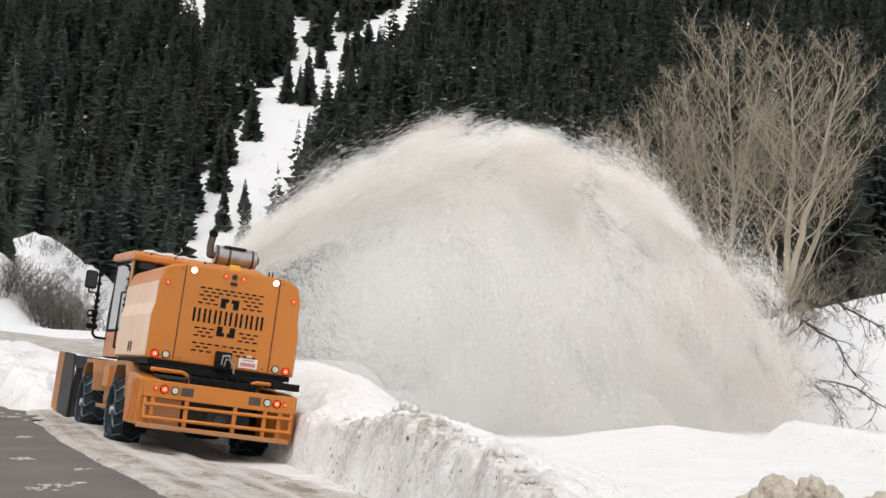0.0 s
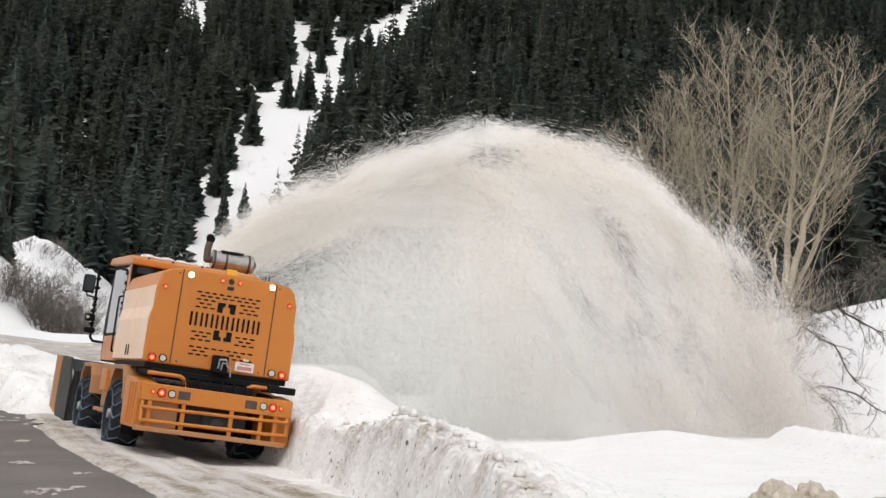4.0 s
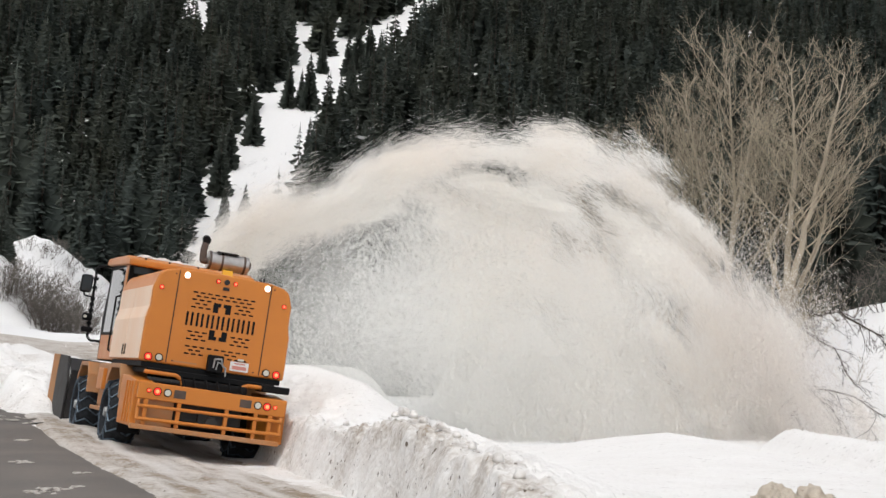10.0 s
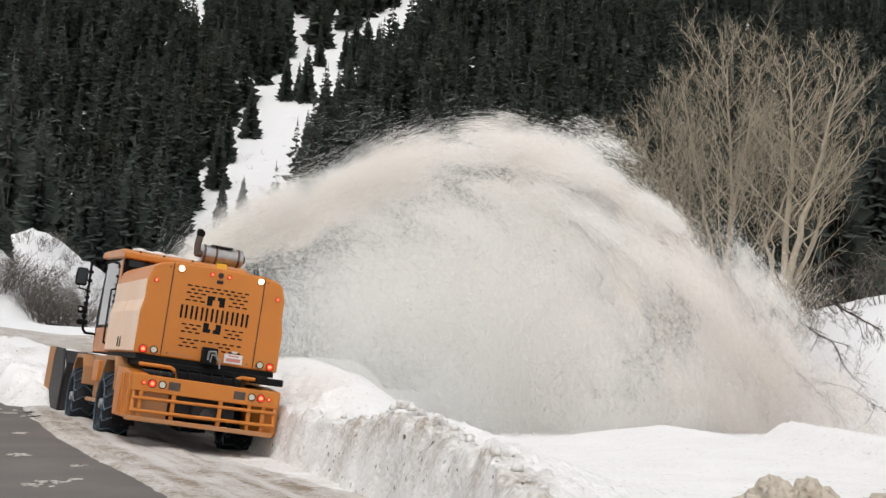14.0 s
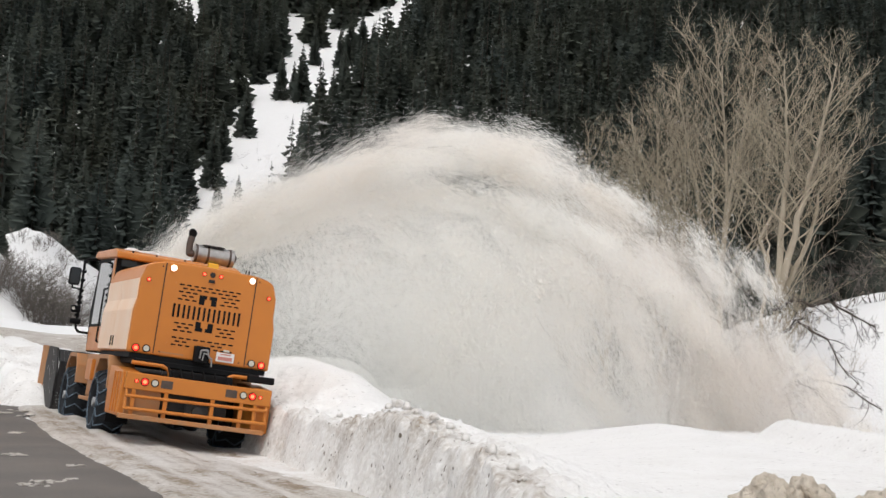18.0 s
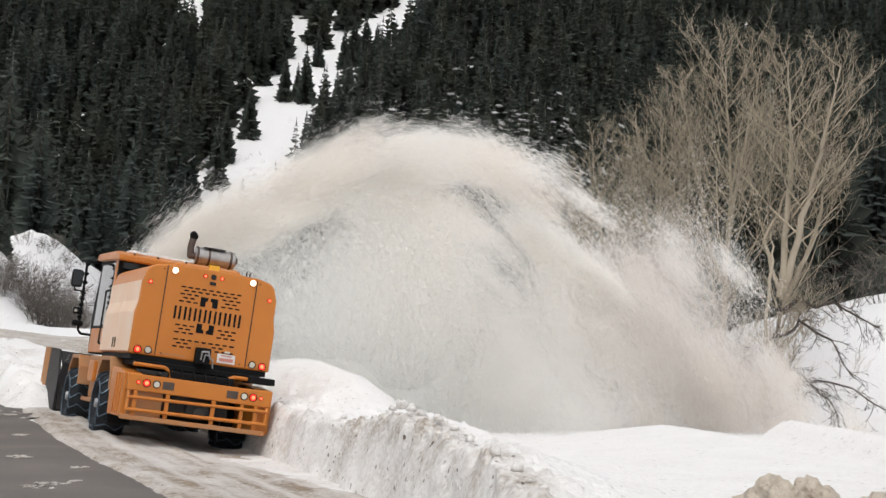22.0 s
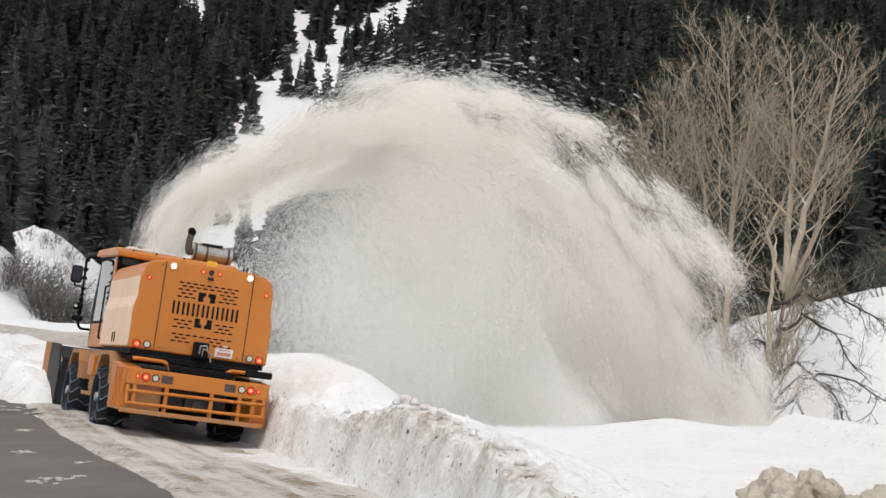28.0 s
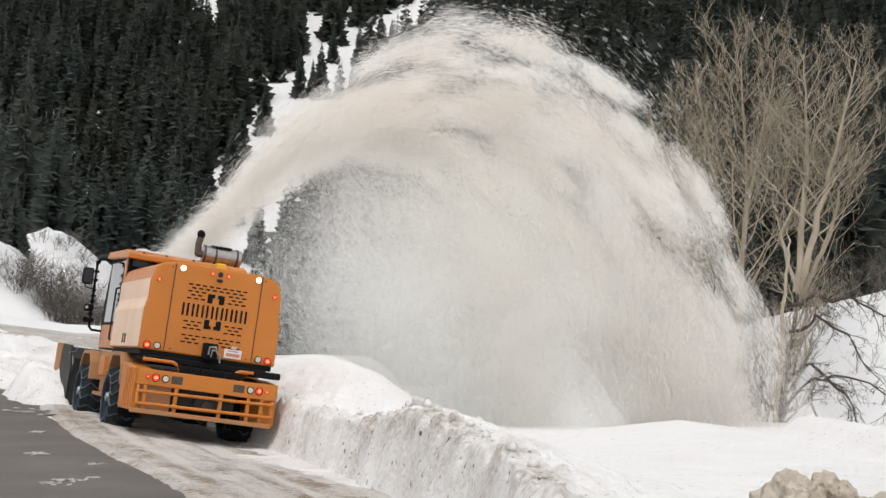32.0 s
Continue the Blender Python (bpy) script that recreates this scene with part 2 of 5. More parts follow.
def fbm(x, y, scale=1.0, octaves=4):
    """Smooth value noise about 0, in numpy."""
    total, amp = 0, 0.5
    x, y = np.asarray(x, float) * scale, np.asarray(y, float) * scale
    for _ in range(octaves):
        ix, iy = np.floor(x).astype(int), np.floor(y).astype(int)
        fx, fy = x - ix, y - iy
        fx, fy = fx * fx * (3 - 2 * fx), fy * fy * (3 - 2 * fy)
        g = [[LATTICE[(ix + i) % 256, (iy + j) % 256] for j in (0, 1)] for i in (0, 1)]
        v = (g[0][0] * (1 - fx) + g[1][0] * fx) * (1 - fy) + (g[0][1] * (1 - fx) + g[1][1] * fx) * fy
        total = total + (v - 0.5) * 2 * amp
        x, y, amp = x * 2.03 + 17.1, y * 2.03 + 5.3, amp * 0.5
    return total


def grid_faces(nx, ny):
    i = np.arange(nx * ny).reshape(ny, nx)
    return np.stack([i[:-1, :-1], i[:-1, 1:], i[1:, 1:], i[1:, :-1]], -1).reshape(-1, 4)


# ---- the plan: u to the right of the blower truck's line, v along it ----
HEADING, LEAN = 20.833, 6.0
P0 = Vector((-3.753, 23.940, 0.018))
FW = Vector((-math.sin(radians(HEADING)), math.cos(radians(HEADING)), 0))
RT = Vector((math.cos(radians(HEADING)), math.sin(radians(HEADING)), 0))


def uv_of(x, y):
    x, y = np.asarray(x, float) - P0.x, np.asarray(y, float) - P0.y
    return x * RT.x + y * RT.y, x * FW.x + y * FW.y


def xy_of(u, v):
    return P0.x + u * RT.x + v * FW.x, P0.y + u * RT.y + v * FW.y


def road_z(u, v):
    tilt = math.tan(radians(LEAN)) * sm(v, -20, -6)
    z = 0.025 * np.clip(v, 0, 15) + 0.085 * np.clip(v - 15, 0, 26) - tilt * np.clip(u, -1.7, 1.7)
    return z - tilt * 1.7 * sm(-u, 2.2, 7.0)


FAR_X = [-60, -0.6, 0.4, 1.1, 2.8, 4.7, 6.2, 8.0, 14.4, 16.0, 18.8, 26.0, 60.0]
FAR_Z = [0.5, 0.2, 1.7, 1.5, 3.9, 4.2, 3.2, 0.6, 1.0, 5.6, 7.6, 9.5, 12.0]


def hill_z(x, y):
    """The far side of the valley and the wooded mountain."""
    rise = np.interp(y, [165, 240, 520, 900, 1500], [0, 19, 137, 330, 560])
    far = np.interp(x, FAR_X, FAR_Z) * sm(y, 47, 63)
    return np.maximum(rise + far * sm(-y, -160, -70) * 1.0, far) + fbm(x, y, 0.03, 4) * sm(y, 120, 260) * 3


def ground_z(x, y):
    u, v = uv_of(x, y)
    z = road_z(u, v)
    z = z + (-2.7 - z) * sm(u, 5.0, 12.0) * sm(y, 27, 37)
    z = z + hill_z(x, y)
    # left: mountainside spur above the bend of the road
    spur = 8.5 - np.abs(x + 22.8) * np.where(x > -22.8, 1.05, 0.35) - 0.10 * np.maximum(0, y - 84) + 0.5 * fbm(x, y, 0.25, 4)
    spur = spur * sm(y, 70, 82)
    near = np.minimum(2.5 + 1.0 * (-18.1 - x), 6.6) * sm(y, 61, 69) * sm(-y, -83, -73)
    side = np.maximum(np.maximum(spur, near), 0) * sm(-y, -150, -100)
    z = np.maximum(z, np.minimum(side, 30) + 0.35 * fbm(x, y, 0.5, 4) * (side > 0.05))
    return z + 0.05 * fbm(x, y, 0.5, 3) * sm(np.abs(u + 1), 3, 9)


# ---- ground: one sheet to the horizon ----
def axis_steps(stops):
    out = []
    for a, b, d in stops:
        out += list(np.arange(a, b, d))
    return np.array(out + [stops[-1][1]])


gx = axis_steps([(-1500, -200, 60), (-200, -60, 8), (-60, -30, 1.2), (-30, 14, 0.55), (14, 60, 1.2), (60, 200, 8), (200, 1500, 60)])
gy = axis_steps([(-300, -20, 20), (-20, 6, 1.0), (6, 50, 0.6), (50, 95, 0.6), (95, 560, 7), (560, 1600, 50)])
X, Y = np.meshgrid(gx, gy)
Z = ground_z(X, Y)
U, V = uv_of(X, Y)
dirt = 0.10 + 0.5 * sm(U, -2.6, -2.0) * sm(-U, -2.2, -1.4) * sm(-V, -9, -6)
ground = new("ground", mesh_of("ground", np.stack([X, Y, Z], -1).reshape(-1, 3), grid_faces(len(gx), len(gy)), SNOW, True, dirt))
tagged(ground, "snow-covered ground rising to a wooded mountainside", "ground", kind="structure")

# ---- road ----
vs = np.arange(-34, 60, 0.25)
us = np.concatenate([np.arange(-16, -4, 1.0), np.arange(-4, -2.0, 0.1)])
UU, VV = np.meshgrid(us, vs)
edge = -2.15 + 0.22 * fbm(VV * 1.0, VV * 0 + 3, 0.45, 4)
UU2 = np.where(UU > edge, edge, UU)
XX, YY = xy_of(UU2, VV)
road = new("road", mesh_of("road", np.stack([XX, YY, road_z(UU2, VV) + 0.025 + 0.006 * fbm(XX, YY, 1.5, 3) + 0 * UU], -1).reshape(-1, 3), grid_faces(len(us), len(vs)), ASPHALT, True))
tagged(road, "worn grey asphalt road, wet and scraped clear of snow", "road", kind="structure")

vs, us = np.arange(29.0, 35.5, 0.5), np.arange(-12.0, 7.0, 0.5)
UU, VV = np.meshgrid(us, vs)
VV = VV + 0.06 * (UU + 4) ** 2 * 0.3
XX, YY = xy_of(UU, VV)
bend = new("road_bend", mesh_of("road_bend", np.stack([XX, YY, ground_z(XX, YY) + 0.10], -1).reshape(-1, 3), grid_faces(len(us), len(vs)), ROAD_SNOW, True, 1.1 + 0.8 * fbm(XX, YY, 0.8, 3)))
tagged(bend, "brown sanded road bending away beyond the snow", "road", kind="structure")

vs = np.arange(-24, 13, 0.09)
us = np.arange(-2.6, 1.75, 0.09)
UU, VV = np.meshgrid(us, vs)
lift = sm(UU, -2.45, -1.95 + 0.0)
bumpy = 0.035 + 0.07 * fbm(UU * 2.4, VV * 0.35, 1.0, 5) + 0.035 * fbm(UU * 5, VV * 3, 1.0, 3)
XX, YY = xy_of(UU, VV)
ZZ = road_z(UU, VV) + lift * np.maximum(bumpy + 0.02, 0.03) - (1 - lift) * 0.06
streak = 0.5 + 1.6 * fbm(UU * 3.2, VV * 0.18, 1.0, 5) + 0.5 * fbm(UU * 9, VV * 1.4, 1.0, 3)
strip = new("packed_snow", mesh_of("packed_snow", np.stack([XX, YY, ZZ], -1).reshape(-1, 3), grid_faces(len(us), len(vs)), ROAD_SNOW, True, np.clip(streak * 1.5, 0.08, 1.8)))
tagged(strip, "packed road snow streaked brown by wheels", "snow", kind="structure")

# ---- cut bank beside the truck ----
CREST_V = [-26, -22, -16.4, -11, -6.4, -3, 2.3, 8, 14, 26]
CREST_U = [-4.1, -3.0, -1.45, 0.15, 1.05, 1.35, 1.62, 1.8, 1.9, 2.2]
CREST_Z = [0.70, 0.72, 0.80, 0.90, 1.06, 0.74, 0.80, 1.25, 1.5, 1.5]


def snowfield_z(x, y):
    """Deep snow to the right of the cut, with its mounds, falling to the creek."""
    rim = np.interp(x, [-6, -3.0, -2.0, -1.4, -0.7, 0.1, 1.5, 3.0, 4.3, 5.4, 6.1, 6.4, 6.65, 7.2, 8.4, 12], [1.6, 1.72, 1.68, 1.45, 1.0, 0.62, 0.36, 0.58, 0.75, 0.64, 0.46, 0.74, 0.92, 0.74, 0.28, 0.1])
    flat = 0.62 + 0.06 * np.sin(x * 0.7 + y * 0.3)
    z = flat + (rim - flat) * sm(y, 15, 23)
    z = z - sm(y, 27, 37) * sm(x, -3.0, 1.5) * 3.6 - sm(x, 8.2, 16) * 2.2
    return z + 0.05 * fbm(x, y, 0.8, 4)


bs = np.concatenate([np.linspace(-0.75, -0.30, 5), np.linspace(-0.26, 0.5, 30), np.linspace(0.56, 1.2, 12), 1.2 + np.cumsum(np.linspace(0.06, 0.24, 92))])
vs = np.arange(-26, 22, 0.11)
BB, VV = np.meshgrid(bs, vs)
cu, cz = np.interp(VV, CREST_V, CREST_U), np.interp(VV, CREST_V, CREST_Z)
ragged = 0.10 * fbm(VV, VV * 0 + 1.7, 1.6, 5)
cu = cu + 0.16 * fbm(VV, VV * 0 + 9.1, 0.7, 4)
face = sm(-np.abs(BB), -0.8, -0.2)
UU = cu + BB + (0.10 * fbm(VV * 1.2, BB * 4 + cz * 3, 1.0, 4) + 0.045 * fbm(VV * 5.5, BB * 1.6, 1.0, 4) + 0.05 * fbm(VV * 3.0, BB * 11, 1.0, 4)) * face
XX, YY = xy_of(UU, VV)
foot = road_z(UU, VV) - 0.25
field = snowfield_z(XX, YY)
wall = sm(BB, -0.33, 0.06)
crest_top = cz + ragged + 0.16 * fbm(XX * 5, YY * 5, 1.0, 4) + 0.09 * np.maximum(fbm(XX * 9, YY * 9, 1.0, 3), 0)
behind = sm(BB, 0.12, 2.2)
top = crest_top * (1 - behind) + field * behind
ZZ = foot * (1 - wall) + top * wall + 0.25 * sm(BB, -0.75, -0.28) * (1 - wall)
# real dirt, plus shade beside the truck painted in by the sm(VV, -5.5, -1.0) term
dirt = (0.12 + 0.5 * fbm(XX * 1.0, YY * 1.0, 0.9, 3)) * sm(-BB, -0.9, -0.25) * sm(-VV, -4, 3) + 0.75 * sm(-np.abs(BB - 0.12), -0.34, -0.05) * sm(-VV, -1.0, 6.0) + 0.12 + 0.22 * sm(-YY, -24, -9) * sm(XX, 1.0, 4.0) * (0.6 + fbm(XX, YY, 1.2, 4)) + 0.5 * sm(VV, -5.5, -1.0) * sm(-BB, -0.35, 0.1) + 0.35 * np.maximum(fbm(VV * 1.4, BB * 2.0, 1.0, 4), 0) * face
bank = new("snow_bank", mesh_of("snow_bank", np.stack([XX, YY, ZZ], -1).reshape(-1, 3), grid_faces(len(bs), len(vs)), CUT_SNOW, True, np.clip(dirt, 0.03, 1.3)))
VV_BANK, UU_BANK, XX_BANK, YY_BANK, ZZ_BANK = VV, UU, XX, YY, ZZ
tagged(bank, "waist-high roadside snow bank with a freshly cut, dirt-flecked face", "snow bank", kind="structure")

# uncut snow ahead of the blower
us = np.concatenate([np.arange(-5.2, -1.0, 0.1), np.arange(-1.0, 3.0, 0.4)])
vs = np.concatenate([np.arange(6.0, 20, 0.12), np.arange(20, 60, 0.8)])
UU, VV = np.meshgrid(us, vs)
XX, YY = xy_of(UU, VV)
left = -2.75 - 0.10 * np.maximum(VV - 14, 0) + 0.4 * fbm(VV, VV * 0 + 4.4, 0.5, 4)
h = 0.92 - 0.30 * sm(VV, 10, 16) + 0.34 * fbm(XX, YY, 0.55, 4) - 0.02 * np.maximum(VV - 14, 0)
front = np.where(UU < -1.5, sm(VV, 8.3, 10.4), sm(VV, 10.0, 11.2))
shape = sm(UU - left, 0.0, 0.9) * front
ZZ = road_z(UU, VV) - 0.08 + shape * h + (0.26 * fbm(XX * 1.6, YY * 1.6, 1.0, 5) + 0.12 * fbm(XX * 5, YY * 5, 1.0, 4)) * shape
ahead = new("roadside_berm", mesh_of("roadside_berm", np.stack([XX, YY, ZZ], -1).reshape(-1, 3), grid_faces(len(us), len(vs)), CUT_SNOW, True, np.clip(0.22 + 0.9 * fbm(XX, YY, 0.9, 4) + 0.5 * sm(-(UU - left), -0.9, -0.1), 0.05, 1.1)))
tagged(ahead, "clumpy white berm of snow not yet cleared from the lane", "snow bank", kind="structure")


# heap of thrown snow over the creek, with a ragged crest
HEAP_X = [-2.4, -0.9, -0.2, 0.2, 0.42, 0.58, 0.95, 1.45, 1.6, 1.78, 2.35, 2.75, 3.1, 3.6, 4.2, 4.9, 5.8, 7.8]
HEAP_Z = [-2.6, -0.3, 0.55, 1.15, 1.72, 1.35, 1.05, 1.75, 2.6, 2.9, 3.05, 2.95, 3.2, 2.5, 1.5, 0.3, -1.0, -2.6]
XX, YY = np.meshgrid(np.arange(-2.4, 7.6, 0.09), np.arange(37.5, 48.0, 0.12))
along = XX + 0.22 * fbm(XX * 1.5, YY * 1.5, 1.0, 4)
ridge = np.interp(along + 0.3 * fbm(XX, YY, 0.45, 3) + 0.15, HEAP_X, HEAP_Z) + 0.8 * fbm(XX, YY, 0.9, 5)
ZZ = -3.0 + (ridge + 3.0) * sm(YY, 37.5, 42.2) * sm(-YY, -48, -43.5)
heap = new("snow_heap", mesh_of("snow_heap", np.stack([XX, YY, ZZ], -1).reshape(-1, 3), grid_faces(XX.shape[1], XX.shape[0]), SNOW, True, np.full(XX.size, 0.05)))
tagged(heap, "ragged white heap of thrown snow beside the creek", "snow bank", kind="structure")

# ---- firs ----
def fir(h, seed, width=0.2, full=1.0, fine=1.0):
    """Arrays of a fir: trunk quads as triangles, and drooping branch blades."""
    r = np.random.default_rng(seed)
    R = h * width
    tv, tf, n = [], [], 6
    for z, q in ((-0.6, 0.012 * h + 0.03), (h * 0.97, 0.01)):
        for k in range(n):
            a = 2 * math.pi * k / n
            tv.append((q * math.cos(a), q * math.sin(a), z))
    for k in range(n):
        j = (k + 1) % n
        tf += [(k, j, n + j), (k, n + j, n + k)]
    v, fcs = [], []
    levels = int(19 * full)
    for i in range(levels):
        s = (i + 0.3) / levels
        z = h * (0.05 + 0.93 * s)
        length = R * (1 - s) ** 0.85 * r.uniform(0.85, 1.1) + 0.14
        count = int((8 if s < 0.6 else 6) * fine)
        for k in range(count):
            if r.random() < 0.08:
                continue
            a = 2 * math.pi * (k + r.uniform(-0.35, 0.35)) / count + i * 1.3
            L = length * r.uniform(0.6, 1.15)
            droop = L * r.uniform(0.20, 0.60)
            c, d = math.cos(a), math.sin(a)
            w = L * r.uniform(0.24, 0.36) / fine
            zb = z + r.uniform(-0.2, 0.2)
            b = len(v)
            v += [(0, 0, zb), (c * L * .55 - d * w, d * L * .55 + c * w, zb - droop * .6), (c * L, d * L, zb - droop + 0.15 * L), (c * L * .55 + d * w, d * L * .55 - c * w, zb - droop * .55),
                  (c * L * .55, d * L * .55, zb - droop * .5 - L * r.uniform(0.30, 0.55))]
            fcs += [(b, b + 1, b + 2), (b, b + 2, b + 3), (b, b + 4, b + 2)]
    v += [(0.09, 0, h * 0.93), (-0.05, 0.08, h * 0.93), (-0.05, -0.08, h * 0.93), (0, 0, h * 1.02)]
    b = len(v) - 4
    fcs += [(b, b + 1, b + 3), (b + 1, b + 2, b + 3), (b + 2, b, b + 3)]
    return np.array(tv), np.array(tf), np.array(v), np.array(fcs)


FIRS = [fir(14.0, s, w) for s, w in ((1, 0.20), (2, 0.24), (3, 0.185), (4, 0.22), (5, 0.255), (6, 0.21))]
FINE_FIRS = [fir(14.0, s, w, 1.7, 1.6) for s, w in ((11, 0.20), (12, 0.24), (13, 0.19), (14, 0.22), (15, 0.255), (16, 0.21))]
FIR_MESHES = [(mesh_of("trunk", tv, tf, FIR_BARK), mesh_of("crown", cv, cf, NEEDLES)) for tv, tf, cv, cf in FINE_FIRS]
GULLY_Y = [225, 250, 291, 337, 378, 422, 469, 520]
GULLY_X = [-36, -35.5, -38.0, -37.0, -34.0, -24.0, -16.0, -8.0]
GULLY_W = [5.5, 6.2, 10.5, 10.5, 11.5, 9.0, 7.5, 6.0]


def in_gully(x, y, margin=0.0):
    return np.abs(x - np.interp(y, GULLY_Y, GULLY_X)) < np.interp(y, GULLY_Y, GULLY_W) + margin


def plant_fir(x, y, k, h, turn):
    t = thing("fir_tree", "dark green fir standing in the snow of the slope", "tree", Matrix.Translation((x, y, float(ground_z(x, y)) - 0.2)) @ pose(0, 0, 0, 0, 0, turn) @ Matrix.Scale(h / 14.0, 4), "firs on the mountainside")
    part("trunk", FIR_MESHES[k][0], FIR_BARK, t)
    part("crown", FIR_MESHES[k][1], NEEDLES, t)
    return t


# single firs in and beside the snowy gully
SINGLE = [(-33.4, 243, 13.0), (-37.2, 268, 7.0), (-39.5, 258, 10.0), (-45.5, 300, 13.0), (-43.3, 318, 12.0), (-44.5, 283, 15.0), (-39.6, 352, 13.0), (-34.5, 351, 14.5), (-37.0, 356, 9.0),
          (-26.2, 372, 9.0), (-26.5, 405, 15.0), (-23.5, 408, 16.0), (-29.0, 402, 13.0), (-20.5, 412, 11.0), (-36.5, 405, 12.0), (-27.0, 287, 15.0), (-25.0, 296, 14.0), (-29.0, 301, 12.0), (-27.2, 322, 15.0), (-25.6, 336, 13.0), (-23.9, 350, 14.0)]
for i, (x, y, h) in enumerate(SINGLE):
    plant_fir(x, y, i % 6, h, i * 67.0)
# nearer firs at the foot of the slope on either side
for i, (x, y, h) in enumerate([(-29.5, 92, 11.0), (-31.0, 95, 16.0), (-27.0, 93, 7.0), (-34.0, 104, 20.0), (-45.5, 150, 30.0), (-41.0, 158, 15.0), (-49.0, 170, 19.0), (-37.5, 172, 14.0), (-33.0, 178, 12.5), (46.5, 142, 30.0), (41.0, 150, 25.0), (36.5, 146, 20.0), (31.5, 150, 18.0), (50.0, 160, 28.0), (44.0, 128, 20.0), (27.0, 140, 13.0), (-22.5, 73.5, 3.8), (-23.5, 74.5, 4.6), (-24.6, 75.0, 5.4), (-23.0, 76.5, 4.2)]):
    plant_fir(x, y, (i * 5) % 6, h, i * 41.0)

# the forest
fx, fy = [], []
yy = 92.0
while yy < 565:
    step = 5.3 + (yy - 92) * 0.0045
    xs = np.arange(-0.335 * yy - 2, 0.335 * yy + 2, step)
    xs = xs + rng.uniform(-0.42, 0.42, len(xs)) * step
    ys = yy + rng.uniform(-0.45, 0.45, len(xs)) * step
    fx.append(xs), fy.append(ys)
    yy += step * 0.95
fx, fy = np.concatenate(fx), np.concatenate(fy)
keep = ~in_gully(fx, fy, 1.6) & (fbm(fx, fy, 0.05, 4) > np.where(fy < 300, -0.27, -0.36)) & ~((fx / fy > -0.165) & (fx / fy < -0.128) & (fy < 240) & (fy > 165)) & ~((fx > -43) & (fx < -36) & (fy < 262) & (fy > 250))
keep &= ~((fx / fy > -0.194) & (fx / fy < -0.169) & (fy > 408) & (fy < 505)) & ~((fx / fy > -0.113) & (fx / fy < -0.096) & (fy > 345) & (fy < 465))
keep &= ~((fx / fy > -0.285) & (fx / fy < -0.19) & (fy > 190) & (fy < 262) & (fbm(fx, fy, 0.11, 3) < 0.0))
keep &= ~((np.abs(fx + 52.5) < 2.6) & (fy > 345) & (fy < 372))
fx, fy = fx[keep], fy[keep]
fz = ground_z(fx, fy) - 0.3
V_all, F_all, TV, TF, TONES, off, toff = [], [], [], [], [], 0, 0
for i in range(len(fx)):
    tv, tf, cv, cf = (FINE_FIRS if fy[i] < 175 else FIRS)[i % 6]
    s = rng.uniform(0.95, 1.7) * (1.0 if fy[i] > 200 else 0.50 if fx[i] < 8 else 0.75)
    a = rng.uniform(0, 6.283)
    rot = np.array([[math.cos(a), -math.sin(a), 0], [math.sin(a), math.cos(a), 0], [0, 0, 1]]) * s
    p = np.array([fx[i], fy[i], fz[i]])
    V_all.append(cv @ rot.T + p), F_all.append(cf + off)
    TONES.append(np.full(len(cv), rng.uniform(-0.34, 0.28)))
    off += len(cv)
    if i % 2 == 0:
        TV.append(tv @ rot.T + p), TF.append(tf + toff)
        toff += len(tv)
forest = thing("fir_forest", "dense dark fir forest covering the mountainside", "forest", kind="stuff")
part("crowns", mesh_of("crowns", np.concatenate(V_all), np.concatenate(F_all), NEEDLES, False, np.concatenate(TONES), "tone"), NEEDLES, forest)
part("trunks", mesh_of("trunks", np.concatenate(TV), np.concatenate(TF), FIR_BARK), FIR_BARK, forest)


# ---- bare trees and brush ----
class Wood:
    """Collects tapered limbs as triangles."""

    def __init__(self, seed):
        self.r = np.random.default_rng(seed)
        self.v, self.f = [], []

    def limb(self, pts, radii, sides=4):
        b0 = len(self.v)
        for i, (p, q) in enumerate(zip(pts, radii)):
            d = Vector(pts[min(i + 1, len(pts) - 1)]) - Vector(pts[max(i - 1, 0)])
            e1 = d.orthogonal().normalized()
            e2 = d.normalized().cross(e1)
            for k in range(sides):
                a = 2 * math.pi * k / sides
                self.v.append(tuple(Vector(p) + (e1 * math.cos(a) + e2 * math.sin(a)) * q))
        for i in range(len(pts) - 1):
            for k in range(sides):
                a, b = b0 + i * sides + k, b0 + i * sides + (k + 1) % sides
                self.f += [(a, b, b + sides), (a, b + sides, a + sides)]

    def grow(self, p, d, length, radius, depth, up=0.25, wander=0.25, fork=4, sides=4, spread=0.55):
        """A crooked limb that carries smaller limbs."""
        r, n = self.r, 5 if depth > 0 else 3
        pts, dirs = [Vector(p)], [Vector(d).normalized()]
        for i in range(n):
            nd = dirs[-1] + Vector((r.normal() * wander, r.normal() * wander, r.normal() * wander * 0.6 + up)) * 0.5
            nd.normalize()
            dirs.append(nd)
            pts.append(pts[-1] + nd * (length / n))
        self.limb([tuple(q) for q in pts], [radius * (1 - 0.72 * i / n) for i in range(n + 1)], sides)
        if depth <= 0:
            return
        for k in range(fork):
            s = 0.30 + 0.68 * (k + r.uniform(0, 0.9)) / fork
            i = min(int(s * n), n - 1)
            q = pts[i].lerp(pts[i + 1], s * n - i)
            side = Vector((r.normal(), r.normal(), r.normal() * 0.5)).normalized()
            nd = (dirs[i] * (1 - spread) + side * spread + Vector((0, 0, 0.25 * up))).normalized()
            self.grow(q, nd, length * r.uniform(0.42, 0.62) * (1.1 - 0.35 * s), max(radius * (0.5 - 0.12 * s), 0.0075), depth - 1, up, wander * 1.15, fork, 3, spread)


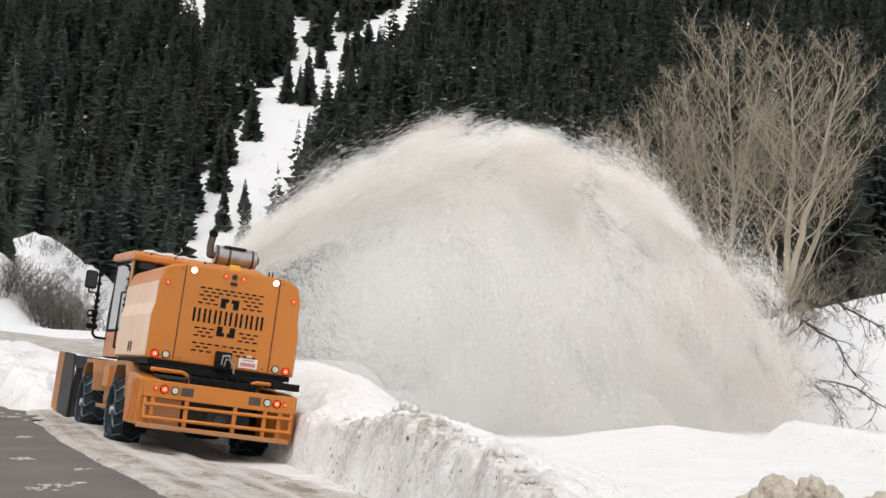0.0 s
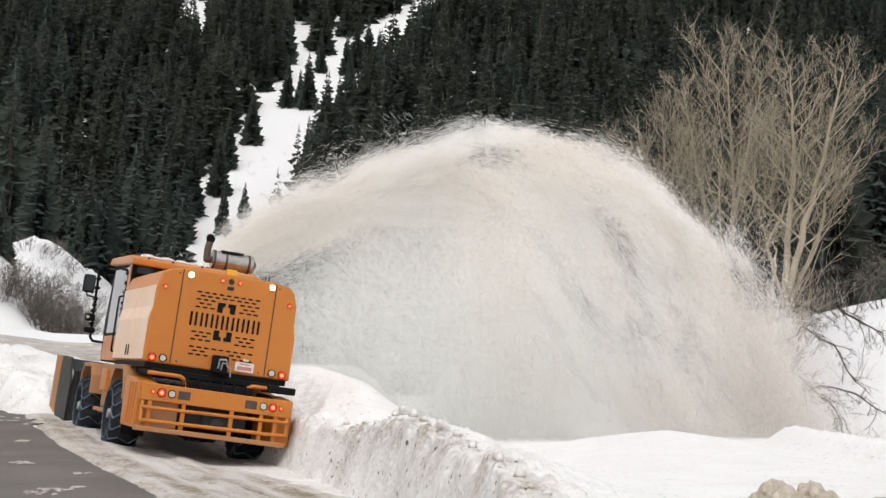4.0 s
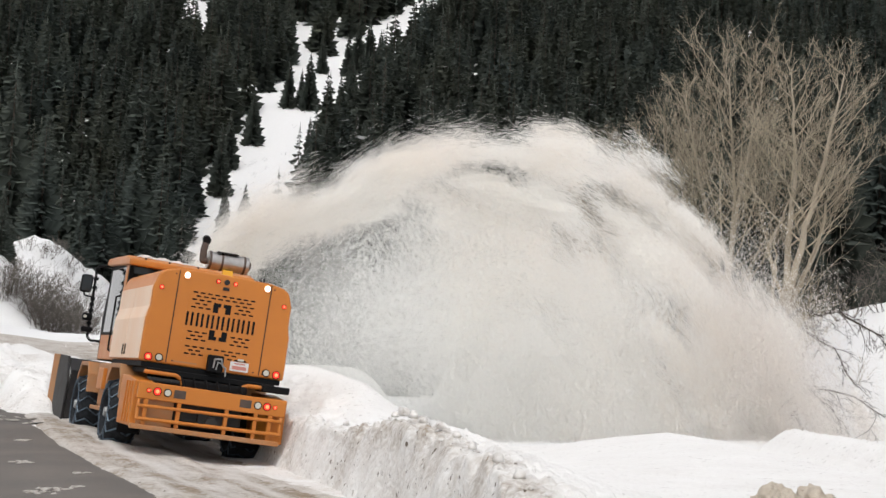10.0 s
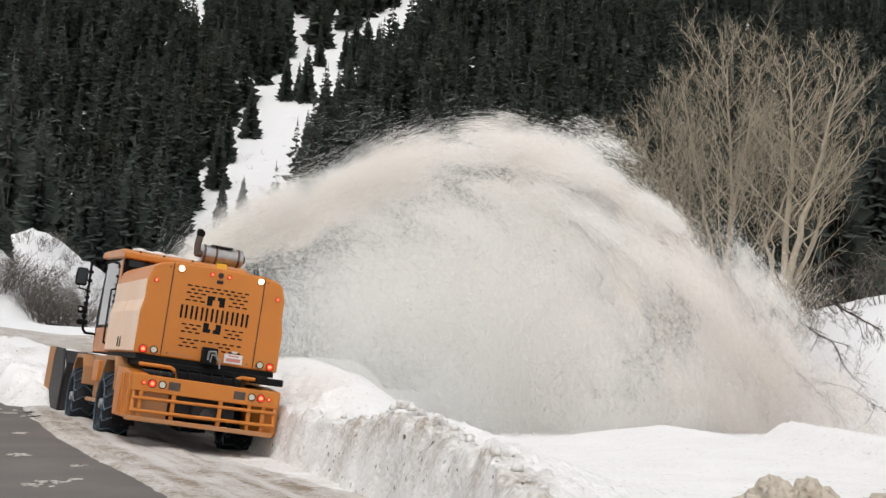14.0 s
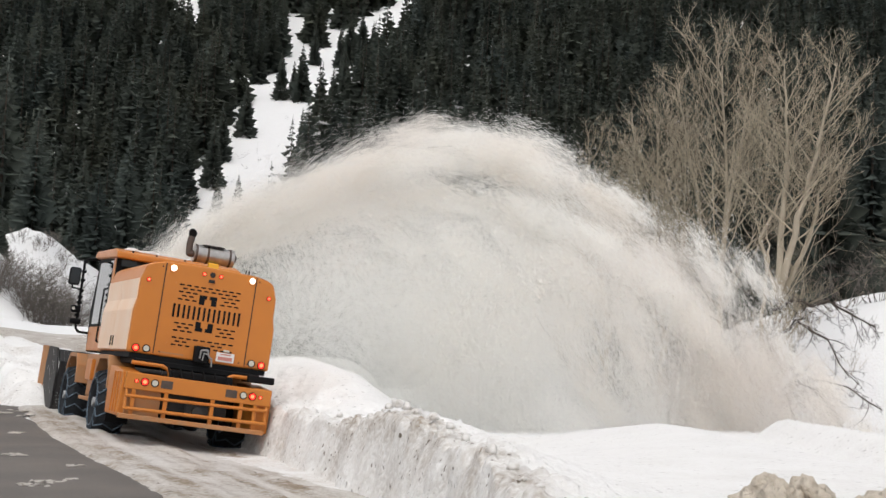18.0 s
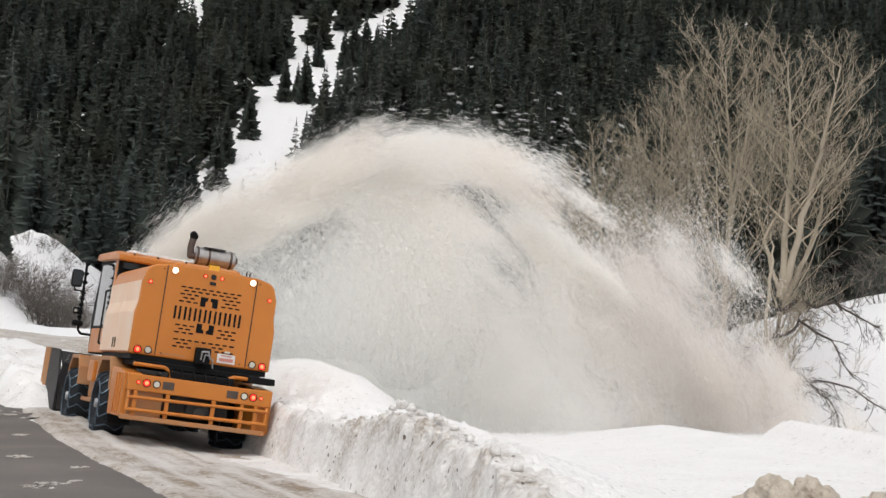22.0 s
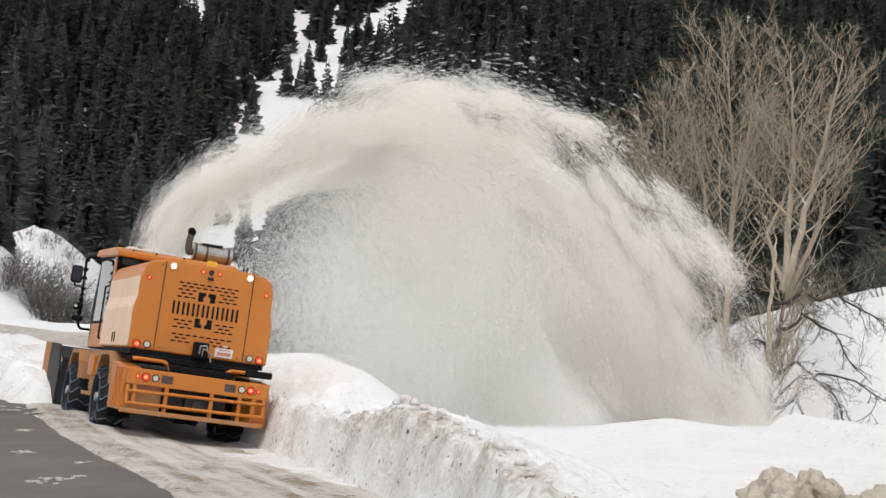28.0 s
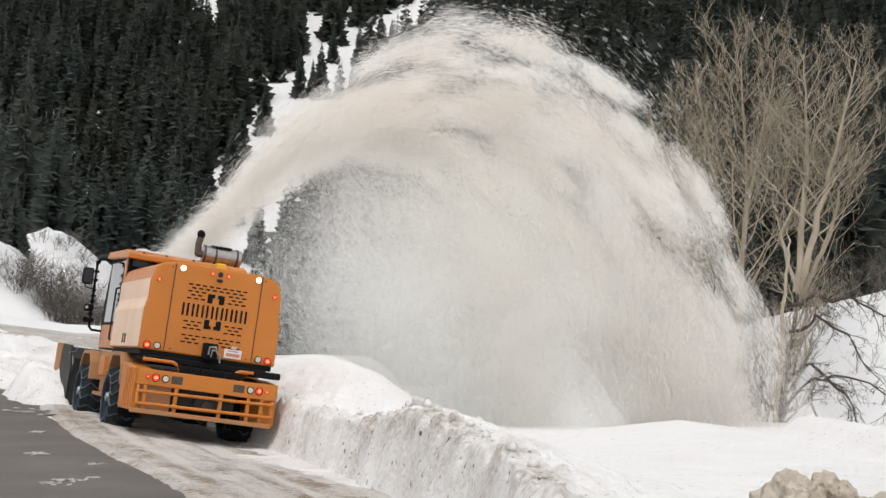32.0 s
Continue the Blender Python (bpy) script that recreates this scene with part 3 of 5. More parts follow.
def stem_tree(name, x, y, z, stems, label, seed, mats, category="tree", group="", fork=6, depth=3, up=0.27, twigs_per_m=2.9, reach=0.36, bare=0.30, low_bark=None):
    """stems: outlines of (dx, dy, height) points with the radius at the foot; twigs reach up and out along them."""
    t = thing(name, label, category, Matrix.Translation((x, y, z)), group)
    r = np.random.default_rng(seed + 2)
    for k_, (line, rad) in enumerate(stems):
        trunk, twigs = Wood(seed + k_), Wood(seed + 50 + k_)
        pts = []
        for a_, b_ in zip(line, line[1:]):
            for i in range(4):
                p_ = Vector(a_).lerp(Vector(b_), i / 4) + Vector((r.normal(), r.normal(), 0)) * 0.05 * (len(pts) > 0)
                pts.append(Vector((p_.x, p_.y, p_.z * 0.955)))
        pts.append(Vector((line[-1][0], line[-1][1], line[-1][2] * 0.955)))
        n = len(pts) - 1
        trunk.limb([tuple(p) for p in pts], [max(0.72 * rad * (1 - 0.88 * i / n), 0.015) for i in range(n + 1)], 7)
        h = (pts[-1] - pts[0]).length
        count = int(twigs_per_m * h)
        for k in range(count):
            s = bare + (0.99 - bare) * (k + r.uniform(0, 1)) / count
            i = min(int(s * n), n - 1)
            q = pts[i].lerp(pts[i + 1], s * n - i)
            a = r.uniform(0, 6.283)
            d = Vector((math.cos(a), math.sin(a) * 0.8, r.uniform(0.4, 1.2)))
            twigs.grow(q, d, (reach * h * (1.12 - 0.75 * s) + 0.35) * r.uniform(0.7, 1.15), max(rad * (0.24 - 0.15 * s), 0.016), depth - 1, up, 0.27, fork, 4, 0.5)
        bark = low_bark if low_bark and k_ == 0 else mats[0]
        stem = part("stem", mesh_of("stem", trunk.v, trunk.f, bark, True), bark, t)
        if twigs.v:
            tagged(part("crown", mesh_of("crown", twigs.v, twigs.f, mats[1]), mats[1], stem), kind="stuff")
    return t


COTTON = "bare cottonwood with pale crowded branches beside the creek"
PALE = (PALE_BARK, TWIG)
# the large forked tree beside the creek
big_tree = stem_tree("cottonwood_tree", 11.35, 50.0, -2.6, [
    ([(-0.25, 0, 0), (-0.1, 0, 2.4), (0.2, 0, 5.2), (0.5, 0, 7.6)], 0.36),
    ([(0.45, 0, 7.4), (0.75, 0.2, 10.5), (0.85, 0.3, 13.3), (0.65, 0.3, 16.2)], 0.20),
    ([(0.5, 0, 7.5), (1.15, -0.3, 10.3), (1.75, -0.4, 13.2), (2.35, -0.3, 16.0)], 0.20),
    ([(0.55, 0.1, 7.2), (1.45, 0.4, 9.0), (2.05, 0.6, 11.3), (3.4, 0.7, 13.6)], 0.15),
    ([(0.5, 0, 7.3), (0.0, 0.5, 9.5), (0.9, 0.7, 11.6), (1.5, 0.8, 14.9)], 0.12)], COTTON, 11, PALE, group="cottonwoods", bare=0.22, low_bark=DARK_SHADED_BARK)
stem_tree("cottonwood_tree", 10.3, 52.5, -2.6, [
    ([(-0.05, 0, 0), (0.0, 0, 6.0), (0.3, 0.2, 11.5), (0.0, 0.3, 16.3)], 0.22),
    ([(0.0, 0, 8.5), (0.5, -0.3, 12.0), (1.1, -0.4, 16.4)], 0.13),
    ([(-0.1, 0, 8.0), (-0.9, 0.3, 11.5), (-1.7, 0.2, 15.6)], 0.12)], COTTON, 21, PALE, group="cottonwoods", bare=0.25)
stem_tree("cottonwood_tree", 8.6, 54.0, -2.6, [
    ([(0, 0, 0), (-0.1, 0, 6.0), (-0.4, 0.2, 10.5), (-0.3, 0.3, 14.6)], 0.18),
    ([(-0.2, 0, 5.5), (-0.8, 0.2, 9.5), (-1.3, 0.2, 13.3)], 0.12),
    ([(0, 0, 5.0), (0.7, 0.3, 9.5), (0.6, 0.2, 13.6)], 0.12)], COTTON, 31, PALE, group="cottonwoods", reach=0.27)
stem_tree("cottonwood_tree", 6.6, 55.5, -2.6, [
    ([(0, 0, 0), (0.1, 0, 5.5), (-0.3, 0.2, 9.5), (-0.8, 0.3, 13.2)], 0.16),
    ([(0, 0, 4.5), (-0.9, 0.2, 8.5), (-1.9, 0.2, 12.3)], 0.11),
    ([(0, 0, 5.0), (0.8, 0.3, 9.5), (0.9, 0.2, 12.6)], 0.11)], COTTON, 41, PALE, group="cottonwoods", reach=0.27)
stem_tree("cottonwood_tree", 4.9, 57.5, -2.6, [
    ([(0, 0, 0), (-0.2, 0, 5.5), (-0.6, 0.2, 9.0), (-0.9, 0.3, 12.0)], 0.13),
    ([(0, 0, 4.5), (0.5, 0.2, 8.5), (0.4, 0.2, 11.8)], 0.1)], COTTON, 46, PALE, group="cottonwoods", reach=0.25)
stem_tree("dead_snag", 11.0, 49.0, -2.6, [([(-0.1, 0, 0), (0.05, 0, 6.0), (0.28, 0, 8.6), (0.2, 0, 9.7)], 0.15)], "broken leafless trunk with a stub top", 51, PALE, twigs_per_m=0)


for i, (x, y, h) in enumerate([(-39.8, 143, 12.0), (-37.2, 150, 10.5), (-43.4, 158, 13.0), (-34.9, 152, 9.0)]):
    stem_tree("aspen_tree", x, y, float(ground_z(x, y)) - 0.2, [([(0, 0, 0), (0.2, 0, h * 0.4), (-0.1, 0.1, h * 0.75), (0.25, 0.1, h)], 0.2)], "slender bare aspen standing among the firs", 480 + i, PALE, group="bare aspens", fork=3, twigs_per_m=1.6, reach=0.2, bare=0.45)


# dark arching boughs low on the large tree, and a bough leaning over the creek
def bough(x, y, z, line, rad, seed, label, tree=None):
    t = tree or thing("bare_bough", label, "branch", Matrix.Translation((x, y, z)))
    w, tw = Wood(seed), Wood(seed + 9)
    r = np.random.default_rng(seed)
    pts = []
    for a_, b_ in zip(line, line[1:]):
        for i in range(3):
            pts.append(Vector(a_).lerp(Vector(b_), i / 3) + Vector((r.normal(), r.normal(), r.normal())) * 0.075 * (len(pts) > 0))
    pts.append(Vector(line[-1]))
    n = len(pts) - 1
    w.limb([tuple(p) for p in pts], [rad * (1 - 0.75 * i / n) for i in range(n + 1)], 5)
    for k in range(13):
        s = 0.2 + 0.79 * (k + r.random()) / 13
        i = min(int(s * n), n - 1)
        q = pts[i].lerp(pts[i + 1], s * n - i)
        d = (pts[i + 1] - pts[i]).normalized() + Vector((r.normal() * 0.4, r.normal() * 0.5, r.normal() * 0.5 - 0.2))
        tw.grow(q, d, r.uniform(0.5, 1.3), rad * 0.3, 2, -0.16, 0.45, 4, 3)
    stem = part("bough", mesh_of("bough", w.v, w.f, GREY_TWIG, True), GREY_TWIG, t, label if tree else "")
    if tree:
        stem.location = Vector((x, y, z)) - tree.matrix_basis.translation
    tagged(part("twig_spray", mesh_of("twig_spray", tw.v, tw.f, GREY_TWIG), GREY_TWIG, stem), kind="stuff")


DROOP = "dark arching bough drooping from the large tree"
for i, (z, line) in enumerate([
        (4.6, [(0, 0, 0), (0.9, -0.2, 0.35), (2.2, -0.4, 0.3), (3.4, -0.5, -0.5)]),
        (3.7, [(0, 0, 0), (0.9, -0.3, 0.45), (1.8, -0.5, 0.0), (2.6, -0.6, -1.3)]),
        (2.2, [(0, 0, 0), (0.9, -0.3, 0.3), (1.9, -0.5, -0.5), (2.6, -0.6, -2.0)]),
        (1.0, [(0, 0, 0), (0.9, -0.3, 1.0), (2.2, -0.6, 1.25), (4.0, -0.8, 0.3)]),
        (0.9, [(0, 0, 0), (1.0, -0.3, 0.75), (1.3, -0.4, -0.6), (2.2, -0.5, -1.6)]),
        (2.8, [(0, 0, 0), (-0.6, -0.3, 0.5), (-1.1, -0.4, -0.3), (-0.9, -0.4, -1.6)]),
        (0.6, [(0, 0, 0), (-0.6, -0.3, 0.9), (-1.4, -0.5, 0.9), (-2.3, -0.6, 0.0)]),
        (0.2, [(0, 0, 0), (0.8, -0.3, -0.2), (1.6, -0.4, -0.7), (2.3, -0.5, -1.2)])]):
    bough(11.35 + 0.1 * max(z - 1, 0) - 0.1, 49.75, z - 0.6, line, 0.074, 600 + i, DROOP, big_tree)
bough(7.3, 47.0, -1.5, [(0, 0, 0), (-0.9, -0.2, 0.7), (-2.0, -0.3, 1.3), (-3.2, -0.3, 1.6)], 0.09, 640, "bare bough leaning over the creek")
bough(6.0, 48.0, 2.6, [(0, 0, 0), (-0.9, -0.2, -0.1), (-1.8, -0.3, 0.2), (-2.4, -0.3, 0.9)], 0.06, 641, "bare bough leaning over the creek")


# brush: many fine rods from one foot
def shrub(name, x, y, h, spread, n, mat, label, seed, group=""):
    w = Wood(seed)
    r = np.random.default_rng(seed)
    for k in range(n):
        a, q = r.uniform(0, 6.283), r.random() ** 0.6
        d = Vector((math.cos(a) * q * 1.1, math.sin(a) * q * 1.1, 1.0))
        w.grow((math.cos(a) * spread * 0.35 * r.random(), math.sin(a) * spread * 0.35 * r.random(), -0.15), d, h * r.uniform(0.6, 1.05), 0.008 + 0.0035 * h, 1 if n < 9 else 2, 0.15, 0.4, 3, 3)
    ob = new(name, mesh_of(name, w.v, w.f, mat))
    ob.location = (x, y, float(ground_z(x, y)))
    return tagged(ob, label, "shrub", group)


BRUSHY = "leafless brown brush in the snow"
SPOTS = [(-16.2, 58.5, 2.2, 1.4, 26), (-15.3, 59.0, 1.5, 1.2, 18), (-17.6, 58.0, 1.2, 1.3, 14), (-18.6, 57.5, 1.0, 1.2, 12), (-16.9, 60.0, 1.6, 1.3, 16), (-14.5, 60.5, 1.1, 1.0, 12), (-18.0, 61.0, 1.0, 1.2, 10), (-13.6, 62.0, 1.0, 1.0, 10), (-19.6, 59.0, 1.2, 1.4, 12),
         (-20.5, 66.0, 1.3, 1.4, 12), (-22.5, 68.0, 1.8, 1.6, 16), (-18.2, 68.0, 0.9, 1.2, 8), (-16.5, 69.5, 0.9, 1.2, 8), (-19.0, 71.0, 0.8, 1.2, 8), (-24.0, 70.0, 2.4, 1.6, 18), (-17.0, 66.0, 0.8, 1.0, 8), (-15.2, 71.0, 1.2, 1.4, 10), (-14.0, 69.0, 1.0, 1.2, 8)]
for i, (x, y, h, s, n) in enumerate(SPOTS):
    shrub("shrub", x * 1.16, y * 1.16, h * 1.16, s, int(n * 1.8), BRUSH_TWIG, BRUSHY, 700 + i, "roadside brush")
# denser bushes and low scrub scattered over the cone
scrub = np.random.default_rng(31)
for i, (x, y, h, n) in enumerate([(-18.1, 68.5, 2.5, 70), (-17.3, 69.0, 1.6, 46), (-16.9, 68.2, 2.3, 40), (-20.3, 68.0, 1.9, 44), (-19.2, 68.8, 2.2, 54)]):
    shrub("shrub", x, y, h, 1.5, n, BRUSH_TWIG, "dense dark leafless bush on the snow cone", 720 + i, "bushes on the snow cone")
for i in range(17):
    y = scrub.uniform(69, 86)
    shrub("shrub", y * scrub.uniform(-0.305, -0.235), y, scrub.uniform(0.5, 1.2), 1.3, int(scrub.integers(9, 20)), BRUSH_TWIG, BRUSHY, 1200 + i, "roadside brush")
# thicket round the feet of the trees and along the top of the right-hand slope
THICKET = [(14.2, 66.0, 4.6, 1.6, 20), (15.6, 66.5, 4.2, 1.8, 20), (13.0, 65.0, 5.6, 1.8, 20), (17.2, 67.0, 3.8, 1.8, 18), (19.0, 67.5, 3.4, 1.8, 18), (20.6, 67.0, 3.0, 1.8, 18), (11.0, 62.0, 6.6, 1.8, 18), (9.4, 61.0, 6.8, 1.8, 18), (7.6, 60.5, 6.8, 1.8, 18), (16.6, 58.0, 1.2, 1.2, 8), (17.9, 59.5, 1.0, 1.2, 8), (4.4, 60.0, 6.0, 1.6, 14), (22.0, 66.0, 2.8, 1.6, 14)]
for i, (x, y, h, s, n) in enumerate(THICKET):
    shrub("shrub", x, y, h, s, n, BRUSH_TWIG if i % 3 else TWIG, "grey-brown leafless thicket beside the creek", 740 + i, "creekside thicket")
# dry stalks poking through the gully snow
r_ = np.random.default_rng(5)
for i in range(46):
    y = r_.uniform(262, 312) if i < 34 else r_.uniform(330, 400)
    x = np.interp(y, GULLY_Y, GULLY_X) + r_.uniform(-0.9, 0.9) * np.interp(y, GULLY_Y, GULLY_W)
    if i < 34:
        x -= abs(r_.normal()) * 2.0
    shrub("shrub", x, y, r_.uniform(0.7, 1.6), 1.4, 4, GREY_TWIG, "dry stalks poking through the gully snow", 800 + i % 6, "gully shrubs")


# ---- small things on the ground ----
def lump(name, x, y, z, rx, ry, rz, seed, mat, label, category, rough=0.35, group=""):
    """An uneven lump of snow, flat underneath."""
    r = np.random.default_rng(seed)
    bm = bmesh.new()
    bmesh.ops.create_icosphere(bm, subdivisions=4 if rx > 0.1 else 3 if rx > 0.062 else 2, radius=1.0)
    o = Vector(r.uniform(0, 50, 3))
    for v in bm.verts:
        n1 = noise.noise(v.co * 1.3 + o) * rough + noise.noise(v.co * 3.7 + o) * rough * 0.55 + noise.noise(v.co * 9.0 + o) * rough * 0.28
        v.co *= 1 + n1
        v.co = Vector((v.co.x * rx, v.co.y * ry, max(v.co.z, -0.35) * rz))
    me = bpy.data.meshes.new(name)
    bm.to_mesh(me)
    bm.free()
    for p in me.polygons:
        p.use_smooth = True
    at = me.attributes.new("dirt", "FLOAT", "POINT")
    at.data.foreach_set("value", np.full(len(me.vertices), 0.8, np.float32))
    me.materials.append(mat)
    ob = new(name, me)
    ob.matrix_basis = pose(x, y, z, 0, 0, r.uniform(0, 360))
    return tagged(ob, label, category, group)


DIRTY = "rough lump of dirty brown plowed snow on the bank"
for i, (x, y, z, s) in enumerate([(1.72, 7.80, 0.99, 0.16), (1.95, 7.85, 0.98, 0.15), (2.16, 7.75, 0.93, 0.13), (2.40, 7.7, 0.97, 0.17), (2.72, 7.6, 0.97, 0.17), (2.1, 7.6, 0.90, 0.17), (1.55, 7.7, 0.82, 0.12), (2.02, 7.55, 0.80, 0.17), (2.28, 7.5, 0.80, 0.16), (1.78, 7.5, 0.78, 0.17), (2.62, 7.65, 0.86, 0.17), (2.55, 7.4, 0.78, 0.18)]):
    lump("dirty_snow_lump", x + 0.13, y, z, s * 1.2, s, s * 0.95, 900 + i, DIRTY_SNOW, DIRTY, "snow lump", 0.55, "dirty snow lumps")
CRESTS = [(-0.40, 18.1, 1.16, 0.07), (-0.52, 18.4, 1.12, 0.05), (-0.15, 17.4, 1.10, 0.05), (0.05, 16.6, 1.08, 0.06), (0.22, 15.2, 1.04, 0.05), (-0.8, 19.5, 0.95, 0.05), (-1.3, 21.2, 0.88, 0.05), (0.35, 13.8, 1.0, 0.05), (0.52, 12.0, 1.0, 0.05), (0.62, 10.6, 0.97, 0.05), (-0.28, 17.8, 1.14, 0.06)]
for i, (x, y, z, s) in enumerate(CRESTS):
    lump("snow_lump", x, y, z, s, s, s * 1.1, 930 + i, CUT_SNOW, "loose clod of snow on the bank's crest", "snow lump", 0.45, "clods on the crest")
clod = np.random.default_rng(64)
for i in range(60):
    v_ = clod.uniform(-19, -1.5)
    u_ = float(np.interp(v_, CREST_V, CREST_U)) + clod.uniform(0.0, 0.75)
    k = int(np.argmin((VV_BANK[:, 0] - v_) ** 2))
    j = int(np.argmin(np.abs(UU_BANK[k] - u_)))
    q = clod.uniform(0.010, 0.030)
    lump("snow_lump", XX_BANK[k, j], YY_BANK[k, j], ZZ_BANK[k, j] + q * 0.05, q, q * clod.uniform(0.7, 1.3), q * clod.uniform(0.6, 1.0), 1930 + i, CUT_SNOW, "loose clod of snow on the bank's crest", "snow lump", 0.5, "clods on the crest")
PATCHES = [(-8.46, 29.46, 0.32), (-8.9, 29.6, 0.2), (-8.0, 28.9, 0.2), (-4.33, 16.54, 0.11), (-4.22, 16.62, 0.07), (-4.45, 16.75, 0.08), (-4.15, 16.3, 0.12), (-5.76, 20.43, 0.10), (-4.53, 18.94, 0.09), (-5.9, 20.6, 0.10), (-10.6, 36.0, 0.4), (-4.5, 16.4, 0.10), (-6.9, 24.6, 0.12), (-4.1, 17.0, 0.07)]
for i, (x, y, s) in enumerate(PATCHES):
    for k in range(3):
        x_, y_, q = x + r_.normal() * s * 0.7, y + r_.normal() * s * 1.3, s * r_.uniform(0.25, 0.6)
        u_, v_ = uv_of(x_, y_)
        lump("snow_patch", x_, y_, float(road_z(u_, v_)) + 0.026, q, q * 1.5, 0.014, 960 + i * 3 + k, ROAD_SNOW, "thin scrap of snow lying on the asphalt", "snow patch", 0.95, "scraps of snow on the road")

# ---- the snow blower truck: x to its right, y forward, z up from the road under its tail ----
TRUCK0 = Matrix.Translation(P0) @ pose(0, 0, 0, 0, LEAN, HEADING + 0.8)
truck = thing("snow_blower_truck", "big orange snow blower truck with chained tyres, clearing the lane", "truck", TRUCK0)

# engine housing with chamfered shoulders
HOUSING = [(-1.25, 1.53), (1.25, 1.53), (1.25, 2.25), (1.205, 2.45), (1.205, 2.80), (1.13, 3.03), (1.02, 3.10), (0.80, 3.145), (0, 3.165), (-0.80, 3.145), (-1.02, 3.10), (-1.13, 3.03), (-1.205, 2.80), (-1.205, 2.45), (-1.25, 2.25)]
housing = part("engine_housing", prism(HOUSING, "y", 0.0, 3.05, 0.03), ORANGE, truck)
for sx in (-1, 1):
    part("panel_seam", box(sx * 0.803 - 0.008, sx * 0.803 + 0.008, -0.006, 0.02, 1.56, 3.12), STEEL, housing, "dark gap between rear panels")
part("housing_skirt", box(-1.2, 1.2, 0.03, 3.0, 1.44, 1.527), BLACK, truck, "dark sill under the housing")
for z in (1.60, 3.05):
    for x in (-0.70, 0.70, -0.86, 0.86):
        part("bolt", rod((x, 0.0, z), (x, -0.008, z), 0.014, sides=8), STEEL, housing)
part("maker_strip", box(-0.72, -0.28, -0.004, 0.0, 1.585, 1.61), GRIMY, housing, "faint unreadable lettering strip")
# salt-greyed side doors
for i, (y0, y1) in enumerate(((0.06, 1.55), (1.58, 3.02))):
    for sx in (-1, 1):
        prof = [(sx * 1.238, 1.56), (sx * 1.262, 1.56), (sx * 1.262, 2.25), (sx * 1.219, 2.45), (sx * 1.219, 2.80), (sx * 1.19, 2.80), (sx * 1.19, 2.45), (sx * 1.238, 2.25)]
        door = part("side_door", prism(prof, "y", y0, y1, 0.006), SALTED, truck, "salt-stained pale orange side door")
        yy_ = y1 - 0.10 if i == 0 else y0 + 0.10
        part("door_handle", box(sx * 1.268 - 0.01, sx * 1.268 + 0.01, yy_ - 0.05, yy_ - 0.01, 1.62, 1.80, 0.004), BLACK, door)

# slotted rear grille: plain slots, dark emblem blocks
SLOTS = []
for z, n in ((2.795, 9), (2.735, 8)):
    SLOTS += [(-0.5 + 1.0 * k / 8 + (0.0 if n == 9 else 0.0625), z) for k in range(n)]
for z, n in ((2.672, 3), (2.608, 2), (2.545, 3), (2.130, 3), (2.067, 2), (2.004, 3)):
    for k in range(n):
        o = 0.0 if n == 3 else 0.0625
        SLOTS += [(-0.5 + 0.125 * k + o, z), (0.25 + 0.125 * k + o, z)]
for z, off_, ks in ((1.880, 0.0, range(9)), (1.820, 0.0625, (0, 1, 5, 6)), (1.757, 0.0, (0, 1, 2, 6, 7, 8))):
    SLOTS += [(-0.5 + 0.125 * k + off_, z) for k in ks]
SLOT = mesh_of("slot", *(lambda b: b)([(np.array([(x, y, z) for y in (-0.004, 0.01) for x, z in ((-0.043, -0.006), (-0.034, -0.013), (0.034, -0.013), (0.043, -0.006), (0.043, 0.006), (0.034, 0.013), (-0.034, 0.013), (-0.043, 0.006))])), np.array([(0, 1, 2, 3), (0, 3, 4, 7), (7, 4, 5, 6)])]), BLACK)
grille = part("rear_grille", box(-0.60, 0.62, -0.003, 0.01, 1.70, 2.84), ORANGE, truck, "orange rear panel punched with dark cooling slots")
for x, z in SLOTS:
    s = part("slot", SLOT, BLACK, grille)
    s.location = (x + 0.012, -0.004, z)
for k in range(7):
    x = -0.525 + k * 0.178
    for dx in (-0.042, 0.042):
        part("emblem_bar", box(x + dx - 0.019, x + dx + 0.019, -0.008, 0.0, 2.225, 2.455), BLACK, grille)
for sx in (-1, 1):
    for z0, z1, cap in ((2.50, 2.665, 2.60), (2.035, 2.20, 2.10)):
        part("emblem_block", box(min(sx * 0.06, sx * 0.155), max(sx * 0.06, sx * 0.155), -0.008, 0.0, z0, z1), BLACK, grille)
        zz = (cap, z1) if z0 > 2.3 else (z0, cap)
        part("emblem_block", box(min(sx * 0.022, sx * 0.06), max(sx * 0.022, sx * 0.06), -0.0078, 0.0, *zz), BLACK, grille)


def lamp(x, y, z, r, mat, label, core=None, name="lamp", rim=BLACK):
    holder = part(name, rod((x, y + 0.04, z), (x, y - 0.012, z), r * 1.22, sides=16), rim, truck, label)
    part("lens", rod((x, y, z), (x, y - 0.022, z), r, r * 0.9, sides=16), mat, holder)
    if core:
        part("bulb", rod((x, y - 0.01, z), (x, y - 0.027, z), r * 0.68, r * 0.5, sides=12), core, holder)
    return holder


